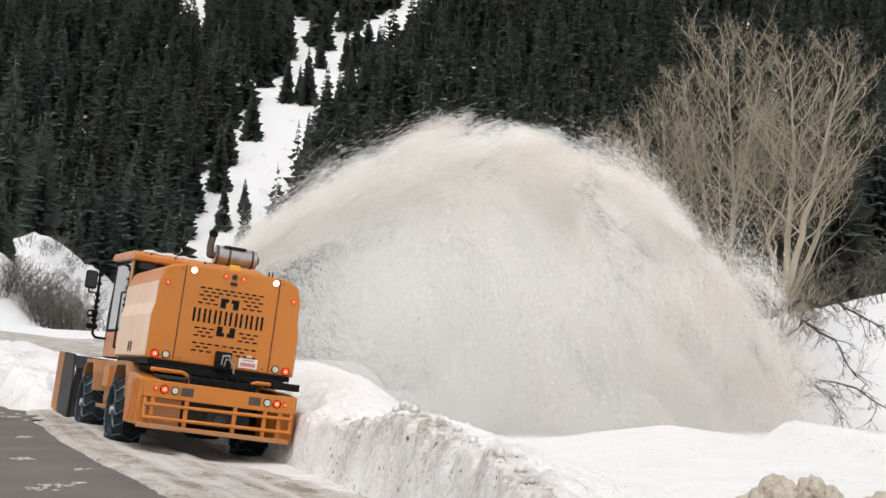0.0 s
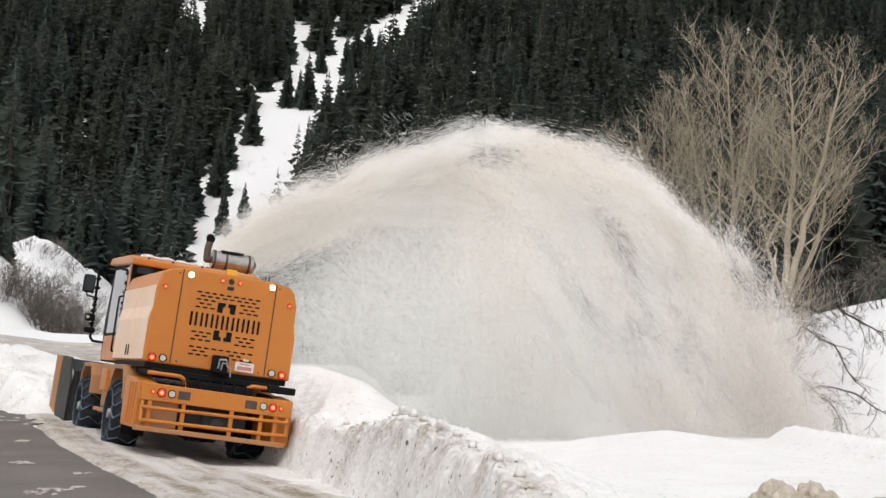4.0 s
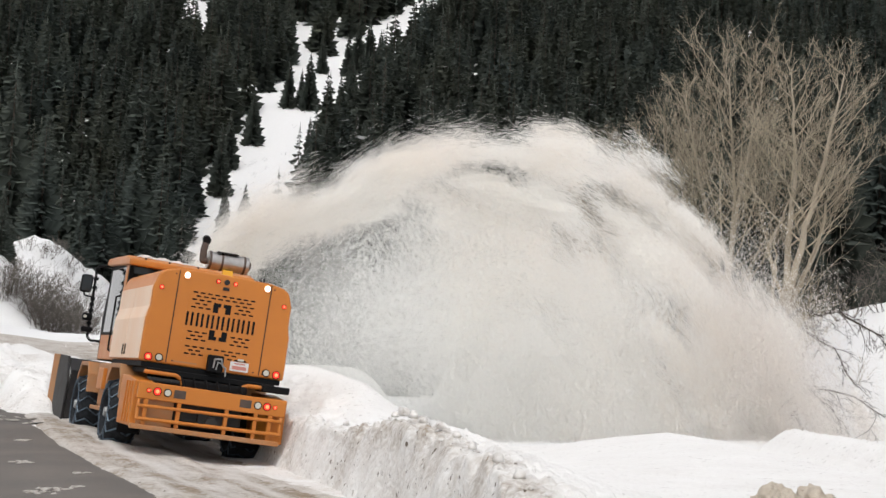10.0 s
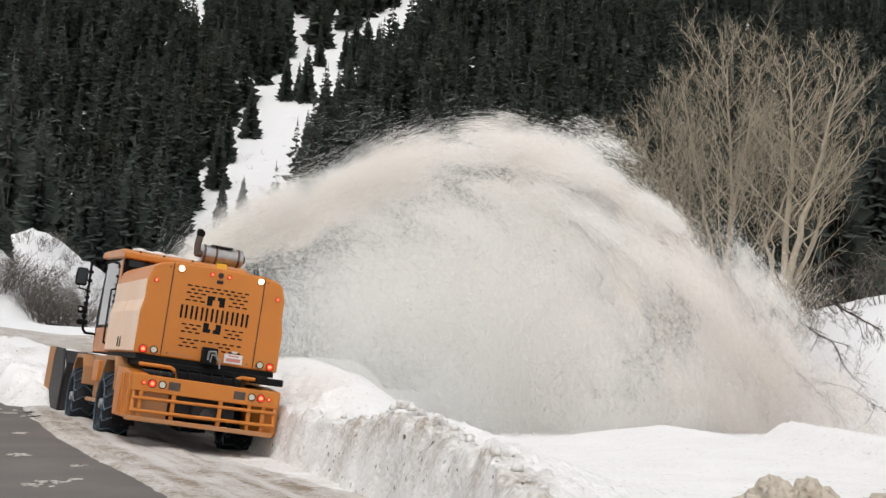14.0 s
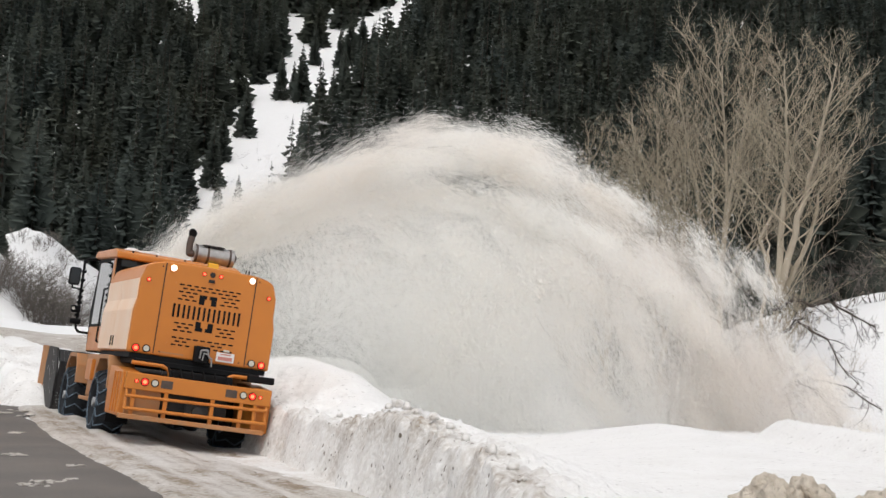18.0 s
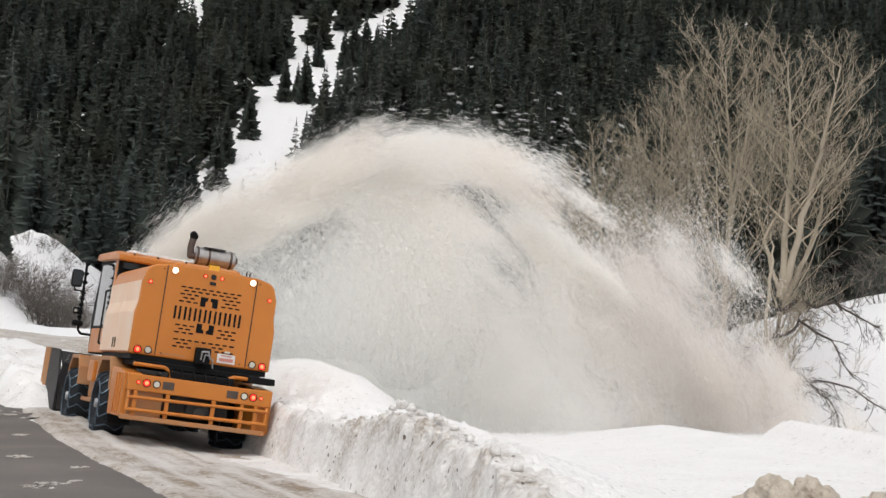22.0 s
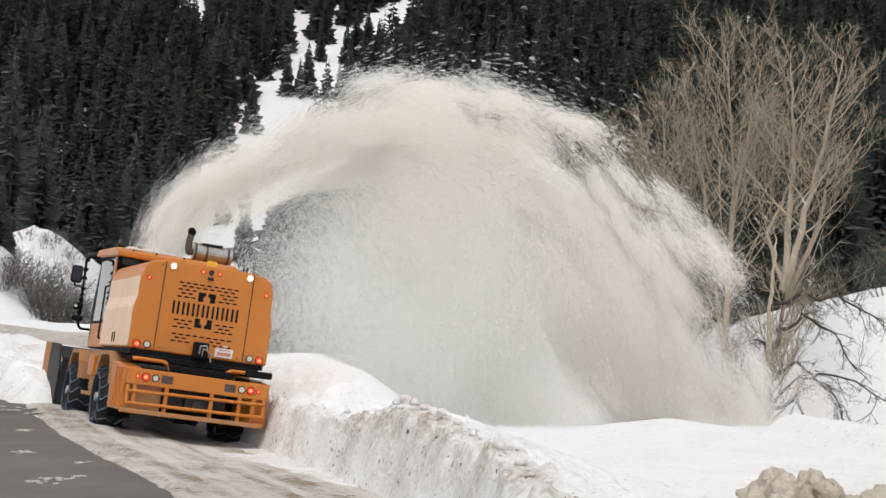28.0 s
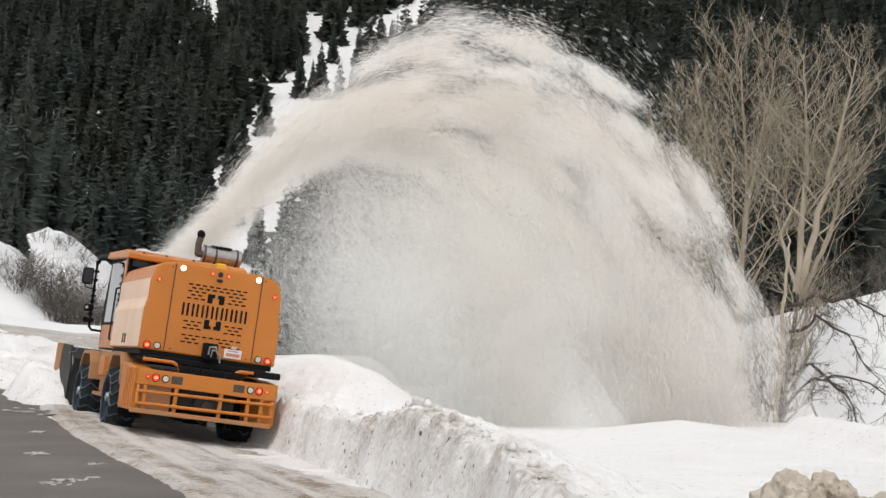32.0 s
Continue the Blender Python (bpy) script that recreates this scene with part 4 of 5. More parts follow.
for sx in (-0.673, 0.726):
    post = part("work_lamp", box(sx - 0.06, sx + 0.06, -0.02, 0.09, 2.985, 3.115, 0.02), ORANGE, truck, "lit white work lamp")
    part("lens", rod((sx, -0.02, 3.05), (sx, -0.035, 3.05), 0.05, 0.045, sides=16), WHITE_LAMP, post)
for x in (-0.135, 0.165):
    lamp(x, 0.0, 3.035, 0.032, RED_LAMP, "small lit red marker lamp", RED_GLOW, "marker_lamp")
lamp(0.015, 0.0, 3.04, 0.04, STEEL, "round dark sensor", None, "sensor", STEEL)
part("camera_pod", box(-0.04, 0.07, -0.03, 0.01, 2.90, 2.955, 0.01), STEEL, truck, "small dark rear camera")
for sx in (-1, 1):
    lamp(sx * 1.068, 0.0, 2.79, 0.033, RED_LAMP, "small lit red marker lamp", RED_GLOW, "marker_lamp")
    lamp(sx * 1.108, 0.0, 1.612, 0.058, RED_LAMP, "round lit red tail lamp", RED_GLOW, "tail_lamp")
    lamp(sx * 0.928, 0.0, 1.622, 0.055, CLEAR_LENS, "round clear reversing lamp", None, "reversing_lamp")

# plug box with hose, number plate with plain bars
plug = part("connector_box", box(-0.12, 0.14, -0.16, 0.0, 1.50, 1.79, 0.02), BLACK, truck, "black connector box hung on the tail")
part("hose", bent([(-0.03, -0.17, 1.58), (-0.03, -0.21, 1.72), (0.08, -0.21, 1.735), (0.12, -0.2, 1.62), (0.17, -0.2, 1.60), (0.19, -0.18, 1.46)], 0.016, 8), RIM, plug, "pale grey hose")
part("cable", bent([(0.02, -0.17, 1.55), (0.03, -0.2, 1.68), (0.10, -0.2, 1.66)], 0.012, 6), RIM, plug)
plate = part("number_plate", box(0.285, 0.605, -0.025, -0.005, 1.575, 1.735, 0.004), WHITE_PAINT, truck, "white plate with unreadable red bars")
part("plate_bar", box(0.32, 0.57, -0.03, -0.02, 1.605, 1.665), RED_PRINT, plate)
part("plate_bar", box(0.35, 0.54, -0.03, -0.02, 1.695, 1.715), RED_PRINT, plate)
part("plate_lamp", box(0.40, 0.50, -0.05, 0.0, 1.75, 1.79, 0.01), CLEAR_LENS, truck)

# exhaust on the roof
muffler = part("muffler", rod((-0.22, 0.75, 3.44), (0.50, 0.75, 3.44), 0.155, sides=24), MUFFLER, truck, "silver exhaust drum lying across the roof")
for x in (-0.19, 0.02, 0.42):
    part("band", rod((x - 0.02, 0.75, 3.44), (x + 0.02, 0.75, 3.44), 0.163, sides=24), RUST, muffler)
part("end_cap", rod((0.50, 0.75, 3.44), (0.56, 0.75, 3.44), 0.14, 0.05, sides=18), RUST, muffler)
part("heat_shield", box(-0.08, 0.30, 0.62, 0.88, 3.585, 3.605, 0.006), STEEL, muffler)
pipe = part("exhaust_pipe", bent([(-0.22, 0.75, 3.42), (-0.30, 0.75, 3.42), (-0.31, 0.75, 3.60), (-0.29, 0.75, 3.72)], 0.062, 12), RUST, truck, "sooty upright exhaust pipe")
part("rain_cap", rod((-0.292, 0.70, 3.765), (-0.288, 0.78, 3.80), 0.075, 0.07, sides=16), BLACK, pipe, "black round rain cap")
part("muffler_foot", box(0.05, 0.24, 0.62, 0.70, 3.14, 3.30, 0.01), AMBER, truck, "amber beacon under the drum")
for x in (0.64, 0.70):
    part("antenna_stub", rod((x, 0.2, 3.14), (x, 0.2, 3.24), 0.012), BLACK, truck)

# cab
CAB = [(3.10, 1.50), (5.35, 1.50), (5.55, 2.3), (5.25, 3.42), (3.10, 3.36)]
cab = part("cab", prism(CAB, "x", -1.12, 1.12, 0.03), BLACK, truck, "black-framed cab")
roof = part("cab_roof", prism([(2.85, 3.30), (2.85, 3.42), (3.2, 3.50), (5.35, 3.55), (5.50, 3.47), (5.5, 3.40)], "x", -1.2, 1.2, 0.03), ORANGE, truck)
for i in range(9):
    q = random.uniform(0.05, 0.11)
    part("roof_snow", prism([(-q * 1.6, 0), (-q, q * 0.5), (q * 0.3, q * 0.62), (q * 1.4, q * 0.3), (q * 1.7, 0)], "y", -q, q, 0.012), SNOW, roof).location = (-0.9 + i * 0.2 + random.uniform(-0.06, 0.06), 3.15 + random.uniform(0, 0.2), 3.49)
for sx in (-1, 1):
    part("side_window", box(min(sx * 1.10, sx * 1.128), max(sx * 1.10, sx * 1.128), 3.42, 5.1, 2.05, 3.30, 0.01), GLASS, cab, "dark cab side window")
    part("door_pillar", box(min(sx * 1.08, sx * 1.15), max(sx * 1.08, sx * 1.15), 3.17, 3.40, 1.5, 3.34, 0.01), ORANGE, cab, "orange door pillar")
    part("door_panel", box(min(sx * 1.08, sx * 1.14), max(sx * 1.08, sx * 1.14), 3.42, 5.2, 1.52, 2.0, 0.01), ORANGE, cab, "orange lower door panel")
    part("cab_corner", box(min(sx * 1.05, sx * 1.14), max(sx * 1.05, sx * 1.14), 3.07, 3.16, 1.5, 3.34, 0.01), BLACK, cab, "black rubber cab corner")
    part("grab_bar", bent([(sx * 1.14, 3.4, 1.65), (sx * 1.24, 3.42, 1.7), (sx * 1.24, 3.45, 2.7), (sx * 1.14, 3.45, 2.75)], 0.018), BLACK, cab, "black grab bar")
part("roof_gasket", box(-1.14, 1.14, 2.9, 5.3, 3.335, 3.375, 0.01), BLACK, cab, "black gasket under the roof")
for x in (-0.9, -0.45, 0.1, 0.6):
    part("roof_bolt", rod((x, 2.92, 3.44), (x, 2.92, 3.475), 0.02, sides=8), STEEL, roof)
part("rear_window", box(-1.06, 1.06, 3.06, 3.11, 3.17, 3.32), GLASS, cab, "narrow dark rear window")
part("windscreen", prism([(5.50, 2.35), (5.56, 2.35), (5.30, 3.33), (5.24, 3.33)], "x", -1.0, 1.0), GLASS, cab)
for sx in (-1, 1):
    arm = part("mirror_arm", bent([(sx * 1.10, 5.3, 3.40), (sx * 1.37, 5.3, 3.36), (sx * 1.42, 5.3, 3.28), (sx * 1.41, 5.3, 2.80), (sx * 1.40, 5.3, 2.30), (sx * 1.39, 5.3, 1.94), (sx * 1.33, 5.3, 1.87), (sx * 1.02, 5.3, 1.87)], 0.026), BLACK, truck, "black tubular mirror arm")
    for z in (3.30, 3.10, 2.92, 2.70, 2.58, 2.46, 2.20):
        part("clamp", box(sx * 1.405 - 0.045, sx * 1.405 + 0.045, 5.25, 5.35, z - 0.03, z + 0.03, 0.012), BLACK, arm)
    mirror = part("mirror", box(min(sx * 1.46, sx * 1.69), max(sx * 1.46, sx * 1.69), 5.22, 5.36, 2.80, 3.16, 0.05), BLACK, arm, "large black wing mirror")
    part("mirror_glass", box(min(sx * 1.485, sx * 1.665), max(sx * 1.485, sx * 1.665), 5.212, 5.225, 2.83, 3.13, 0.004), GLASS, mirror)
    part("mirror_bracket", bent([(sx * 1.60, 5.3, 2.80), (sx * 1.58, 5.3, 2.74), (sx * 1.42, 5.3, 2.73)], 0.016, 6), BLACK, mirror)
    pod = part("arm_lamp", box(min(sx * 1.36, sx * 1.55), max(sx * 1.36, sx * 1.55), 5.2, 5.36, 2.25, 2.40, 0.04), BLACK, arm, "black lamp pod on the mirror arm")
    part("lens", rod((sx * 1.51, 5.21, 2.325), (sx * 1.51, 5.19, 2.325), 0.035, 0.03, sides=10), CLEAR_LENS, pod)
    part("convex_mirror", box(min(sx * 1.32, sx * 1.54), max(sx * 1.32, sx * 1.54), 5.2, 5.36, 2.02, 2.13, 0.04), BLACK, arm)

# chassis, bumper and guard
chassis = part("chassis", box(-0.55, 0.55, -0.28, 7.2, 0.62, 1.12, 0.03), STEEL, truck)
part("deck", box(-1.10, 1.10, -0.05, 6.9, 1.34, 1.44, 0.02), BLACK, truck, "dark deck under the housing")
part("axle", rod((-0.95, 1.78, 0.58), (0.95, 1.78, 0.58), 0.13, sides=12), STEEL, chassis)
part("axle", rod((-0.95, 5.5, 0.58), (0.95, 5.5, 0.58), 0.13, sides=12), STEEL, chassis)
part("differential", rod((0, 1.85, 0.58), (0, 2.5, 0.58), 0.27, 0.2, sides=14), STEEL, chassis)
part("tank", box(-1.12, -0.62, 2.75, 4.5, 0.62, 1.2, 0.05), GRIMY, chassis, "grimy orange tank between the wheels")
part("tank", box(0.62, 1.12, 2.75, 4.5, 0.62, 1.2, 0.05), GRIMY, chassis, "grimy orange tank between the wheels")
bumper = part("bumper", box(-1.26, 1.24, -0.45, -0.28, 0.915, 1.195, 0.015), ORANGE, truck, "orange bumper beam with lamps")
for x, r, m_, c_, lb in ((-1.085, 0.03, RED_LAMP, RED_GLOW, "small lit red marker lamp"), (-0.945, 0.058, RED_LAMP, RED_GLOW, "round lit red tail lamp"), (-0.775, 0.055, CLEAR_LENS, None, "round clear reversing lamp"),
                         (0.755, 0.055, CLEAR_LENS, None, "round clear reversing lamp"), (0.915, 0.058, RED_LAMP, RED_GLOW, "round lit red tail lamp"), (1.055, 0.03, RED_LAMP, RED_GLOW, "small lit red marker lamp")):
    lamp(x, -0.45, 1.058, r, m_, lb, c_, "bumper_lamp")
for x in (-0.57, 0.545):
    part("step_hole", box(x - 0.10, x + 0.10, -0.456, -0.44, 0.99, 1.125, 0.005), RUST, bumper, "dark step opening")
guard = part("rear_guard", bent([(-1.22, -0.42, 0.90), (-1.22, -0.45, 0.80), (1.19, -0.45, 0.84), (1.19, -0.42, 0.90)], 0.028), ORANGE, truck, "orange tube guard under the bumper")
part("rail", bent([(-1.22, -0.42, 0.80), (-1.22, -0.46, 0.59), (1.19, -0.46, 0.62), (1.19, -0.42, 0.84)], 0.03), ORANGE, guard)
part("rail", box(-1.30, 1.20, -0.48, -0.30, 0.42, 0.50, 0.015), GRIMY, guard, "scuffed bottom plate")
for x in (-1.1, -0.55, 0.25, 0.75, 1.0):
    part("strut", box(x - 0.035, x + 0.035, -0.44, -0.38, 0.46, 0.93, 0.01), ORANGE, guard)
part("back_plate", box(-1.2, -0.62, -0.36, -0.32, 0.48, 0.92, 0.01), GRIMY, guard)
part("tow_hook", rod((0.02, -0.44, 0.66), (0.02, -0.30, 0.66), 0.10, sides=12), STEEL, guard)
part("tow_block", box(-0.2, 0.32, -0.38, -0.28, 0.55, 0.85, 0.03), STEEL, guard)
for sx in (-1, 1):
    flank = part("corner_box", prism([(-0.30, 0.45), (-0.30, 1.20), (0.50, 1.27), (0.98, 1.27), (1.02, 1.05), (0.98, 0.80), (0.90, 0.45)], "x", min(sx * 0.98, sx * 1.30), max(sx * 0.98, sx * 1.30), 0.02), ORANGE, truck, "orange corner box behind the rear wheel")
    for y in (-0.12, 0.12, 0.36):
        part("rib", box(min(sx * 1.29, sx * 1.325), max(sx * 1.29, sx * 1.325), y - 0.025, y + 0.025, 0.50, 1.18, 0.008), ORANGE, flank)
    part("deck_rail", bent([(sx * 1.15, -0.1, 1.36), (sx * 0.62, -0.1, 1.36), (sx * 0.50, -0.1, 1.30), (sx * 0.47, -0.1, 1.18)], 0.035), ORANGE, truck, "bent orange deck rail")
    # fenders
    for yc in (1.78, 5.5):
        outer = [(yc - 0.74, 0.86), (yc - 0.66, 1.22), (yc - 0.42, 1.45), (yc + 0.48, 1.45), (yc + 0.78, 1.18), (yc + 0.84, 0.86)]
        inner = [(yc + 0.76, 0.86), (yc + 0.70, 1.14), (yc + 0.44, 1.37), (yc - 0.38, 1.37), (yc - 0.60, 1.17), (yc - 0.67, 0.86)]
        part("fender", prism(outer + inner, "x", min(sx * 0.84, sx * 1.31), max(sx * 0.84, sx * 1.31), 0.012), GRIMY, truck, "salt-grimed orange wheel arch")
    part("step", box(min(sx * 0.95, sx * 1.27), max(sx * 0.95, sx * 1.27), 2.9, 4.3, 0.56, 0.63, 0.015), GRIMY, truck)
    part("side_panel", box(min(sx * 1.0, sx * 1.2), max(sx * 1.0, sx * 1.24), 2.75, 4.4, 1.0, 1.45, 0.02), GRIMY, truck)
for sx in (-1, 1):
    part("fender_bracket", box(min(sx * 1.15, sx * 1.27), max(sx * 1.15, sx * 1.27), 3.3, 3.9, 0.95, 1.35, 0.02), ORANGE, truck, "orange box between the wheel arches")
    part("mud_flap", box(min(sx * 0.86, sx * 1.26), max(sx * 0.86, sx * 1.26), 0.97, 0.995, 0.28, 0.9, 0.004), BLACK, truck, "black rubber mud flap")
part("control_valve", box(0.86, 1.34, -0.2, 0.3, 1.30, 1.42, 0.02), BLACK, truck, "black hydraulic block")
part("hydraulic_tank", box(-0.5, 0.6, -0.24, 0.1, 1.02, 1.33, 0.04), BLACK, truck)
for i in range(6):
    part("hydraulic_hose", bent([(-0.55 + i * 0.2, -0.26, 1.36), (-0.5 + i * 0.2, -0.3, 1.2), (-0.42 + i * 0.22, -0.22, 1.0)], 0.02, 6), BLACK, truck)


# wheels with chains; each turns on its own
def wheel_parts(w, out):
    prof = [(-0.24, 0.30), (-0.26, 0.44), (-0.23, 0.53), (-0.12, 0.57), (0.12, 0.57), (0.23, 0.53), (0.26, 0.44), (0.24, 0.30)]
    n, vs_, fs_ = 32, [], []
    for k in range(n):
        a = 2 * math.pi * k / n
        vs_ += [(x, r * math.cos(a), r * math.sin(a)) for x, r in prof]
    m = len(prof)
    for k in range(n):
        for i in range(m):
            a, b = k * m + i, ((k + 1) % n) * m + i
            a2, b2 = k * m + (i + 1) % m, ((k + 1) % n) * m + (i + 1) % m
            fs_.append((a, b, b2, a2))
    tyre = part("tyre", mesh_of("tyre", vs_, fs_, RUBBER, True), RUBBER, w)
    rim = part("rim", rod((-out * 0.1, 0, 0), (out * 0.18, 0, 0), 0.30, 0.27, sides=24), RIM, w)
    part("hub", rod((out * 0.1, 0, 0), (out * 0.27, 0, 0), 0.11, 0.08, sides=14), RIM, rim)
    for k in range(8):
        a = 2 * math.pi * k / 8
        part("wheel_nut", rod((out * 0.17, 0.19 * math.cos(a), 0.19 * math.sin(a)), (out * 0.205, 0.19 * math.cos(a), 0.19 * math.sin(a)), 0.02, sides=6), STEEL, rim)
    for sx in (-1, 1):
        ring = bmesh.new()
        pts = [(sx * 0.27, 0.43 * math.cos(2 * math.pi * k / 16), 0.43 * math.sin(2 * math.pi * k / 16)) for k in range(17)]
        for a, b in zip(pts, pts[1:]):
            rod(a, b, 0.014, sides=5, bm=ring)
        part("chain_ring", ring, CHAIN, w, "tyre chain ring")
    for k in range(16):
        c = bmesh.new()
        a0 = 2 * math.pi * k / 16
        pts = []
        for i, (x, r) in enumerate(((-0.275, 0.42), (-0.25, 0.54), (-0.10, 0.592), (0.10, 0.592), (0.25, 0.54), (0.275, 0.42))):
            a = a0 + (0.11 if i % 2 else -0.11)
            pts.append((x, r * math.cos(a), r * math.sin(a)))
        for a, b in zip(pts, pts[1:]):
            rod(a, b, 0.015, sides=5, bm=c)
        part("cross_chain", c, CHAIN, w, "zigzag tyre chain")


WHEELS = []
for sx in (-1, 1):
    for yc in (1.78, 5.5):
        w = new("wheel")
        w.parent = truck
        w.location = (sx * 1.12, yc, 0.585)
        wheel_parts(w, sx)
        WHEELS.append((w, (sx * 1.12, yc, 0.585)))

# blower head
head = part("blower_head", prism([(6.9, 0.25), (6.9, 1.25), (7.3, 1.50), (8.2, 1.48), (8.25, 1.40), (7.4, 1.40), (7.05, 1.2), (7.05, 0.32), (8.3, 0.16), (8.3, 0.10), (7.2, 0.12)], "x", -1.36, 1.36, 0.01), STEEL, truck, "dark steel blower housing")
for sx in (-1, 1):
    sp = [(6.95, 0.12), (6.9, 1.0), (7.3, 1.53), (8.55, 1.56), (8.75, 1.2), (8.7, 0.6), (8.5, 0.10)]
    part("side_plate", prism(sp, "x", min(sx * 1.37, sx * 1.42), max(sx * 1.37, sx * 1.42), 0.008), STEEL, head, "dark steel blower side plate")
    part("flare", prism([(sx * 1.42, 8.70), (sx * 1.40, 8.70), (sx * 1.47, 9.0), (sx * 1.50, 9.0)], "z", 0.14, 1.56), GRIMY, head, "scraped flared cutting edge")
aug = bmesh.new()
rod((-1.34, 7.9, 0.62), (1.34, 7.9, 0.62), 0.09, sides=10, bm=aug)
for k in range(60):
    s = k / 59
    a = s * 6 * math.pi
    x = -1.3 + 2.6 * s
    rod((x, 7.9, 0.62), (x + 0.04, 7.9 + 0.46 * math.cos(a), 0.62 + 0.46 * math.sin(a)), 0.035, 0.03, sides=5, bm=aug)
part("auger", aug, STEEL, head)
chute = part("chute", rod((0.1, 7.4, 1.3), (0.1, 7.45, 2.2), 0.27, 0.22, sides=16), GRIMY, truck, "orange casting chute")
part("chute_hood", bent([(0.1, 7.45, 2.15), (0.14, 7.47, 2.35), (0.3, 7.52, 2.5)], 0.22, 14), GRIMY, chute)

# ---- thrown snow: rigid clumps of grains that fly along their arcs ----
def spray_clump(n, along, across, size, seed, mat, tail=0.04):
    """n grains, each a small triangle, in a drawn-out soft cloud along y."""
    r = np.random.default_rng(seed)
    span = np.array([across, along, across])
    c = r.normal(size=(n, 3)) * span * 0.8
    c[: int(n * tail)] *= 1.9
    # finer knots inside the clump
    knots = r.normal(size=(16, 3)) * span * 0.75
    pick = r.integers(0, 16, n)
    inside = r.random(n) < 0.45
    c[inside] = knots[pick[inside]] + r.normal(size=(inside.sum(), 3)) * span * np.array([0.32, 0.3, 0.32])
    s = size * r.uniform(0.5, 1.3, n)[:, None, None]
    tri = r.normal(size=(n, 3, 3))
    tri -= tri.mean(1, keepdims=True)
    tri *= s / np.linalg.norm(tri, axis=2, keepdims=True).clip(0.3)
    v = (c[:, None, :] + tri).reshape(-1, 3)
    return mesh_of("snow_clump", v, np.arange(3 * n).reshape(-1, 3), mat)


def lump_clump(n, along, across, size, seed, mat):
    """n loose lumps of snow, each a small uneven eight-sided piece."""
    r = np.random.default_rng(seed)
    c = r.normal(size=(n, 3)) * np.array([across, along, across])
    corner = np.array([(1, 0, 0), (-1, 0, 0), (0, 1, 0), (0, -1, 0), (0, 0, 1), (0, 0, -1)], float)
    sides = np.array([(0, 2, 4), (2, 1, 4), (1, 3, 4), (3, 0, 4), (2, 0, 5), (1, 2, 5), (3, 1, 5), (0, 3, 5)])
    v = c[:, None, :] + corner[None] * (size * r.uniform(0.3, 1.0, (n, 1, 1)) ** 1.5) * r.uniform(0.6, 1.2, (n, 6, 1))
    return mesh_of("snow_clump", v.reshape(-1, 3), (np.arange(n)[:, None, None] * 6 + sides[None]).reshape(-1, 3), mat)


JETS = [spray_clump(4800, 0.95, a, 0.026, 100 + i, m, 0.012) for i, (a, m) in enumerate(((0.20, SPRAY), (0.26, CREAM_SPRAY), (0.32, SPRAY), (0.40, CREAM_SPRAY), (0.26, SPRAY)))]
FLECKS = [lump_clump(46, 1.2, 0.5, 0.06, 400 + i, LUMP_SPRAY) for i in range(3)]
PUFFS = [spray_clump(4400, 1.15, a, 0.0258, 200 + i, m, 0.015) for i, (a, m) in enumerate(((0.8, PUFF_SPRAY), (1.0, CREAM_SPRAY), (1.15, PUFF_SPRAY), (1.0, PUFF_SPRAY)))]
MIST = [spray_clump(4300, 1.5, 1.35, 0.0192, 300 + i, MIST_SPRAY, 0.0) for i in range(3)]
DRIFTS = [spray_clump(4300, 1.5, 1.3, 0.0195, 330 + i, DRIFT_SPRAY, 0.0) for i in range(2)] + [spray_clump(4300, 1.2, 1.05, 0.0255, 340 + i, DRIFT_SPRAY, 0.015) for i in range(2)]

# how the chute is set on the way: seconds, rise (m/s) and sideways speed of the steep and of the flat edge of the fan,
# speed away, and how far to its right the mouth stands
S_T = [0, 8, 14, 20, 25, 28, 30, 32]
S_RISE_A = [10.98, 11.1, 10.45, 10.1, 11.05, 12.5, 13.35, 13.6]
S_RISE_B = [9.99, 10.38, 10.38, 10.06, 10.43, 11.32, 11.84, 11.91]
S_SIDE_A = [7.67, 7.71, 7.45, 6.26, 5.31, 5.47, 6.17, 6.18]
S_SIDE_B = [7.94, 8.45, 8.63, 8.51, 8.5, 7.91, 7.57, 7.75]
S_AWAY = [7.59, 7.47, 6.81, 6.5, 6.18, 6.12, 5.88, 5.84]
S_MOUTH = [0.64, 0.64, 0.56, 0.05, -0.1, -0.1, -0.05, -0.1]
S_CREEP = [(0, 0), (4, 0.218), (8, 0.455), (12, 0.732), (16, 1.02), (20, 1.295), (24, 1.53), (28, 1.855), (32, 2.19)]


def creep(t):
    return float(np.interp(t, [a for a, _ in S_CREEP], [b for _, b in S_CREEP]))


def chute_mouth(t):
    return TRUCK0 @ Vector((float(np.interp(t, S_T, S_MOUTH)), 7.5 + creep(t), 2.45))


plume = thing("snow_plume", "tall cream-white plume of snow thrown from the blower", "snow spray", kind="stuff")
CLUMPS = []


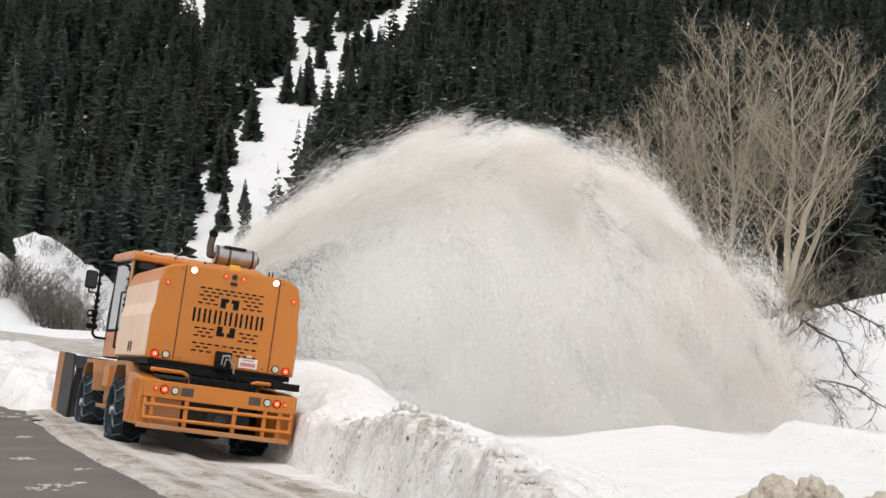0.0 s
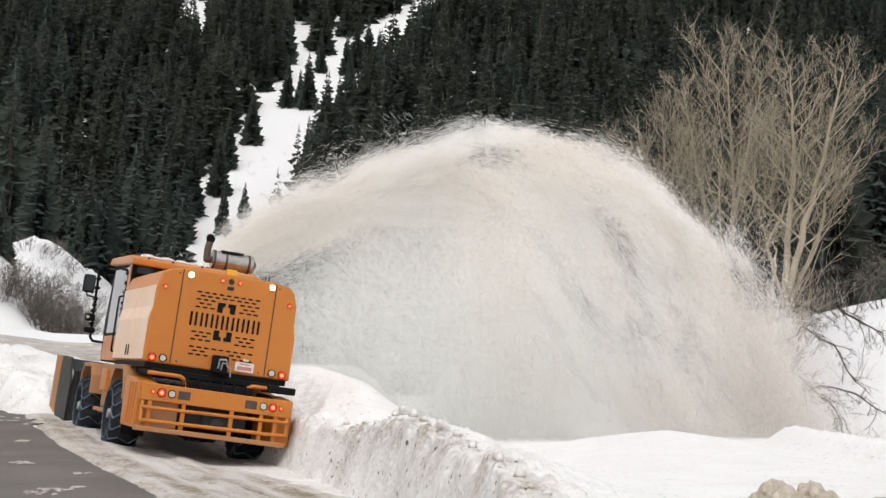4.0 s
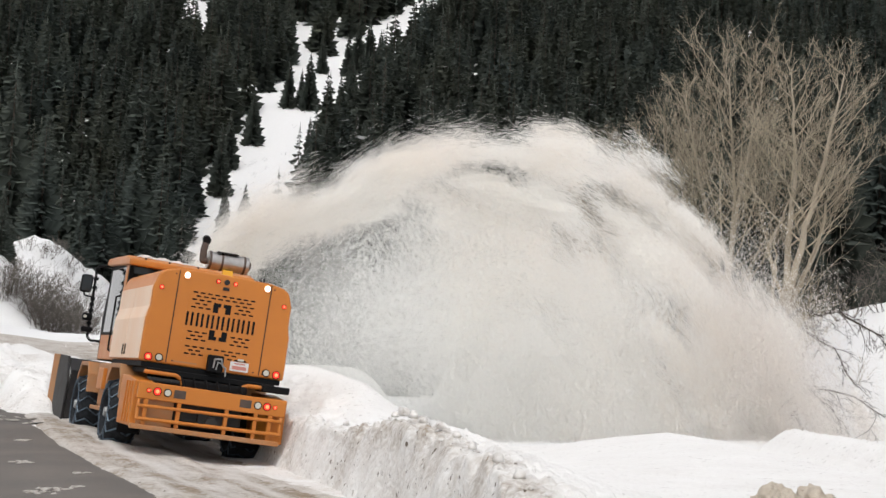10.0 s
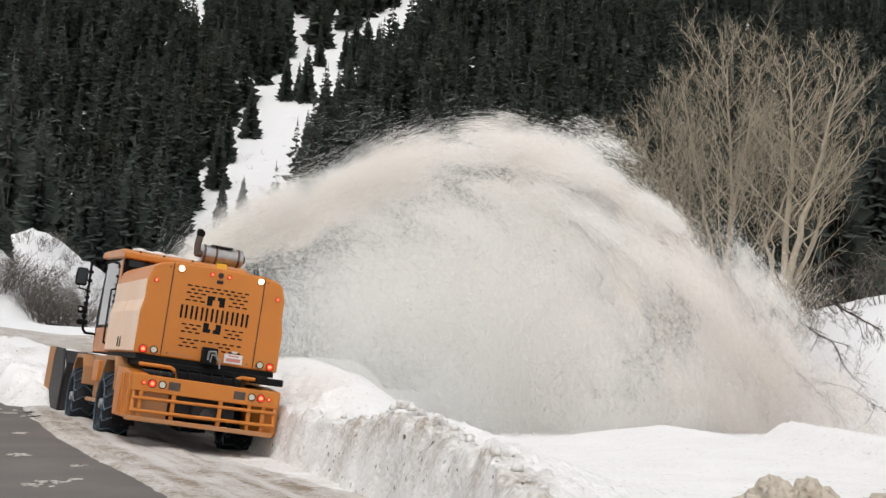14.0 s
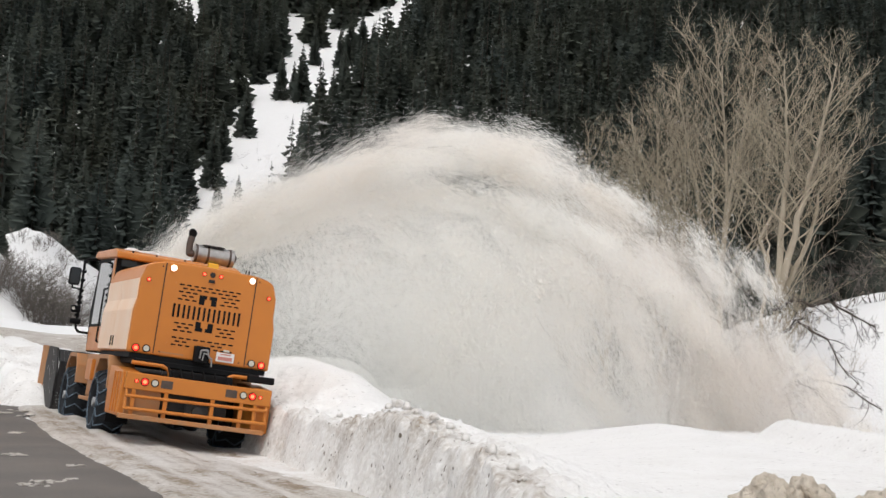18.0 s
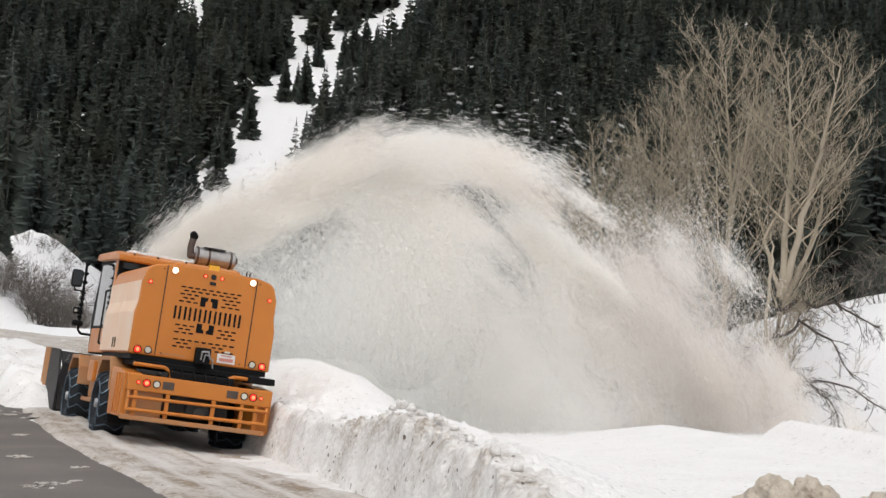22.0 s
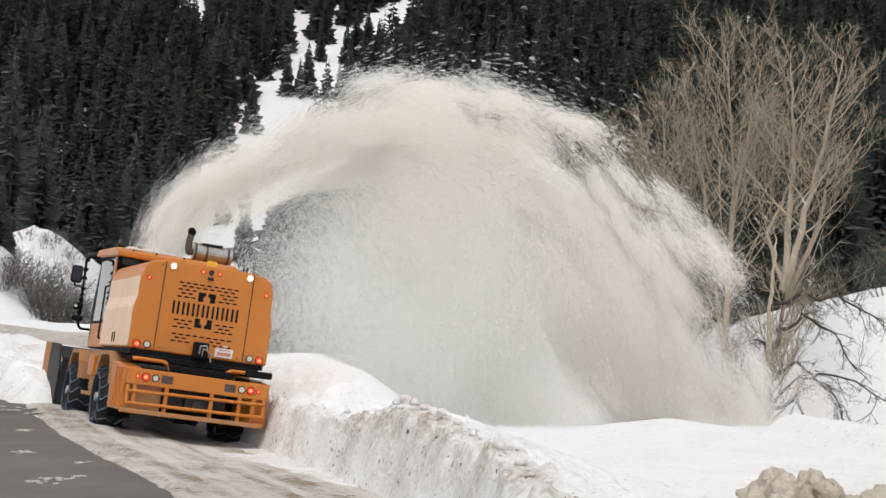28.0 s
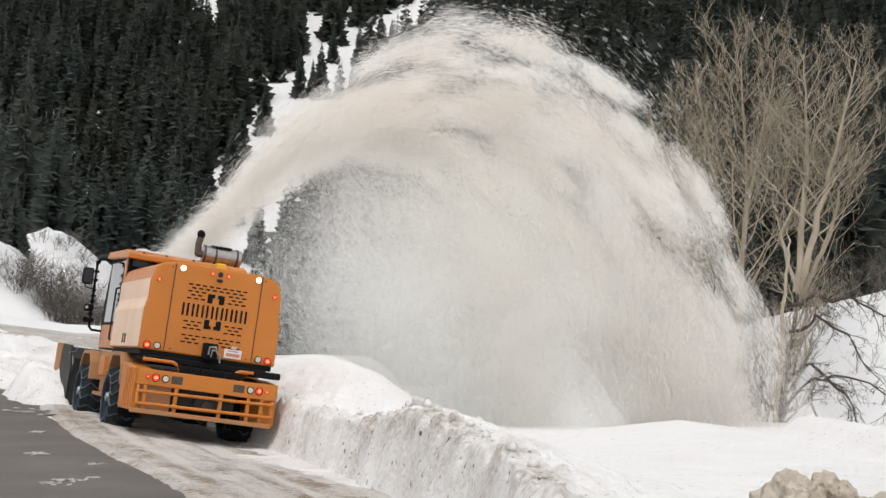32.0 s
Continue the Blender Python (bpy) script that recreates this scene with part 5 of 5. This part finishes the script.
def add_clump(kind, i, r):
    me = {"fleck": FLECKS, "curtain": MIST, "drift": DRIFTS, "jet": JETS, "puff": PUFFS, "mist": MIST}[kind]
    ob = part("snow_clump", me[i % len(me)], SPRAY, plume)
    power = {"fleck": r.uniform(1.0, 1.13), "curtain": r.uniform(0.6, 0.98), "drift": r.uniform(0.92, 1.02), "jet": 1.018 - 0.26 * r.random() ** 1.5, "puff": r.uniform(0.68, 0.95), "mist": r.uniform(0.55, 1.0)}[kind]
    q = r.random() if kind in ("jet", "fleck", "curtain") else r.uniform(0.45, 1.1) if kind == "drift" else r.random() ** 0.7
    turn_in = (i * 0.7548776662 + 0.5 * (kind != "jet")) % 1.0
    if kind == "jet":
        q = (i * 0.5698402910 + 0.3) % 1.0
    aside = r.uniform(-0.04, 0.07) if kind == "drift" else float(np.clip(r.normal(), -1.6, 1.6)) * (0.018 if kind == "jet" else 0.035)
    CLUMPS.append((ob, kind, q, power, aside, -abs(r.normal()) * 0.03, turn_in, r.uniform(0, 360), r.random() ** {"puff": 0.85, "mist": 0.7, "curtain": 1.5}.get(kind, 1.0)))


prng = np.random.default_rng(77)
for i in range(178):
    add_clump("jet", i, prng)
for i in range(96):
    add_clump("puff", i, prng)
for i in range(52):
    add_clump("mist", i, prng)
for i in range(96):
    add_clump("curtain", i, prng)
for i in range(70):
    add_clump("drift", i, prng)
for i in range(20):
    add_clump("fleck", i, prng)


def launch(t, q, power, da, de):
    """Start and speed of the snow that leaves the chute at t."""
    a = max(t, 0)
    rise = np.interp(a, S_T, S_RISE_A) * (1 - q) + np.interp(a, S_T, S_RISE_B) * q
    side = np.interp(a, S_T, S_SIDE_A) * (1 - q) + np.interp(a, S_T, S_SIDE_B) * q
    away = np.interp(a, S_T, S_AWAY)
    return chute_mouth(a), Vector((side * (1 + da), away * (1 - 1.5 * da), rise * (1 + de))) * power


def pulse(t):
    """The blower bites unevenly, the more so as the chute steepens."""
    return 1.0 + (0.010 + 0.018 * float(sm(t, 16, 28))) * (math.sin(t * 7.1) * 0.6 + math.sin(t * 17.3 + 1.0) * 0.4)


def clump_rows(kind, q, power, da, de, phase, spin, where):
    """Times and poses of a clump. A jet flies from the chute over its arc into the snow and back under the ground;
    a puff or a mist leaves the arc on its way, sinks to the ground and rises again inside the plume."""
    rows = []
    t = -4.2 * phase - 0.2
    level = pose(0, 0, 0, 0, spin, 0)
    while t < 33:
        late = float(sm(t, 12, 24))
        factor = {"fleck": 0.78 + 0.22 * late, "drift": 1.0 - 0.09 * float(sm(t, 20, 27)), "jet": pulse(t)}.get(kind, 1.0)
        p, vel = launch(t, q, power * factor, da, de)
        if kind in ("jet", "fleck"):
            land = (vel.z + math.sqrt(vel.z ** 2 + 2 * 9.81 * (p.z + 2.2))) / 9.81
            top = vel.z / 9.81

            def clock(u):
                """The air slows the snow on its way down."""
                return u if kind == "fleck" or u < top else top + (u - top) * 1.6
            for s in (0.0, 0.1, 0.22, 0.36, 0.5, 0.64, 0.78, 0.9, 1.0):
                u_ = 0.085 + s * (land - 0.085)
                c = p + vel * u_ + Vector((0, 0, -4.905 * u_ * u_))
                d = vel + Vector((0, 0, -9.81 * u_))
                rows.append((t + clock(u_), Matrix.Translation(c) @ d.to_track_quat("Y", "Z").to_matrix().to_4x4() @ level))
            end = rows[-1][1].translation
            land = clock(land)
            rows.append((t + land + 0.2, Matrix.Translation((end.x, end.y, -7.5)) @ pose(0, 0, 0, -30, 0, -45) @ level))
            rows.append((t + land + 0.55, Matrix.Translation((p.x, p.y, -7.5)) @ pose(0, 0, 0, 20, 0, -45) @ level))
            t += land + 0.75
            continue
        land = 2 * vel.z / 9.81
        u_ = land * {"puff": 0.28 + 0.70 * where, "mist": 0.28 + 0.80 * where, "curtain": 0.13 + 0.36 * where + 0.17 * float(sm(t, 21, 27)), "drift": 0.76 + 0.36 * where}[kind]
        c = p + vel * u_ + Vector((0, 0, -4.905 * u_ * u_))
        c += {"curtain": Vector((0.6, 0, -1.9)), "mist": Vector((0, 0, -1.7)), "puff": Vector((0, 0, -0.9))}.get(kind, Vector((0, 0, -0.6)))
        slow, g = (0.36, 3.2) if kind == "puff" else (0.22, 1.5)
        d = Vector((vel.x * slow, vel.y * slow, (vel.z - 9.81 * u_) * 0.3))
        fall = (d.z + math.sqrt(d.z ** 2 + 2 * g * (c.z + 3.2))) / g
        steps = max(4, int(fall / 0.28))
        for k_ in range(steps + 1):
            s = k_ / steps
            w_ = s * fall
            e = c + d * w_ + Vector((0, 0, -0.5 * g * w_ * w_))
            turn = (1 if where < 0.5 else -1) * 70 * k_
            rows.append((t + w_, Matrix.Translation(e) @ pose(0, 0, 0, turn, 0, -50) @ level))
        t += fall + 0.7
    return rows


def clip_rows(rows, end=32.0):
    """Cuts rows to the clip, with rows at its very start and end."""
    out = []
    for (ta, ma), (tb, mb) in zip(rows, rows[1:]):
        for edge_ in (0.0, end):
            if ta < edge_ < tb:
                k = (edge_ - ta) / (tb - ta)
                qa, qb = ma.to_quaternion(), mb.to_quaternion()
                out.append((edge_, Matrix.LocRotScale(ma.translation.lerp(mb.translation, k), qa.slerp(qb, k), None)))
        if 0 <= tb <= end:
            out.append((tb, mb))
    seen = {}
    for t, m in out:
        seen[frame(t)] = (t, m)
    return [seen[k] for k in sorted(seen)]


def motions():
    walk(truck, [(t, Matrix.Translation(FW * s + Vector((0, 0, 0.025 * s))) @ TRUCK0 @ pose(0, 0, 0, 0, 0, 0.35 * s)) for t, s in S_CREEP])
    for w, place in WHEELS:
        walk(w, [(t, pose(*place, -math.degrees(s / 0.585), 0, 0)) for t, s in S_CREEP])
    for ob, *lane in CLUMPS:
        walk(ob, clip_rows(clump_rows(*lane)))


motions()
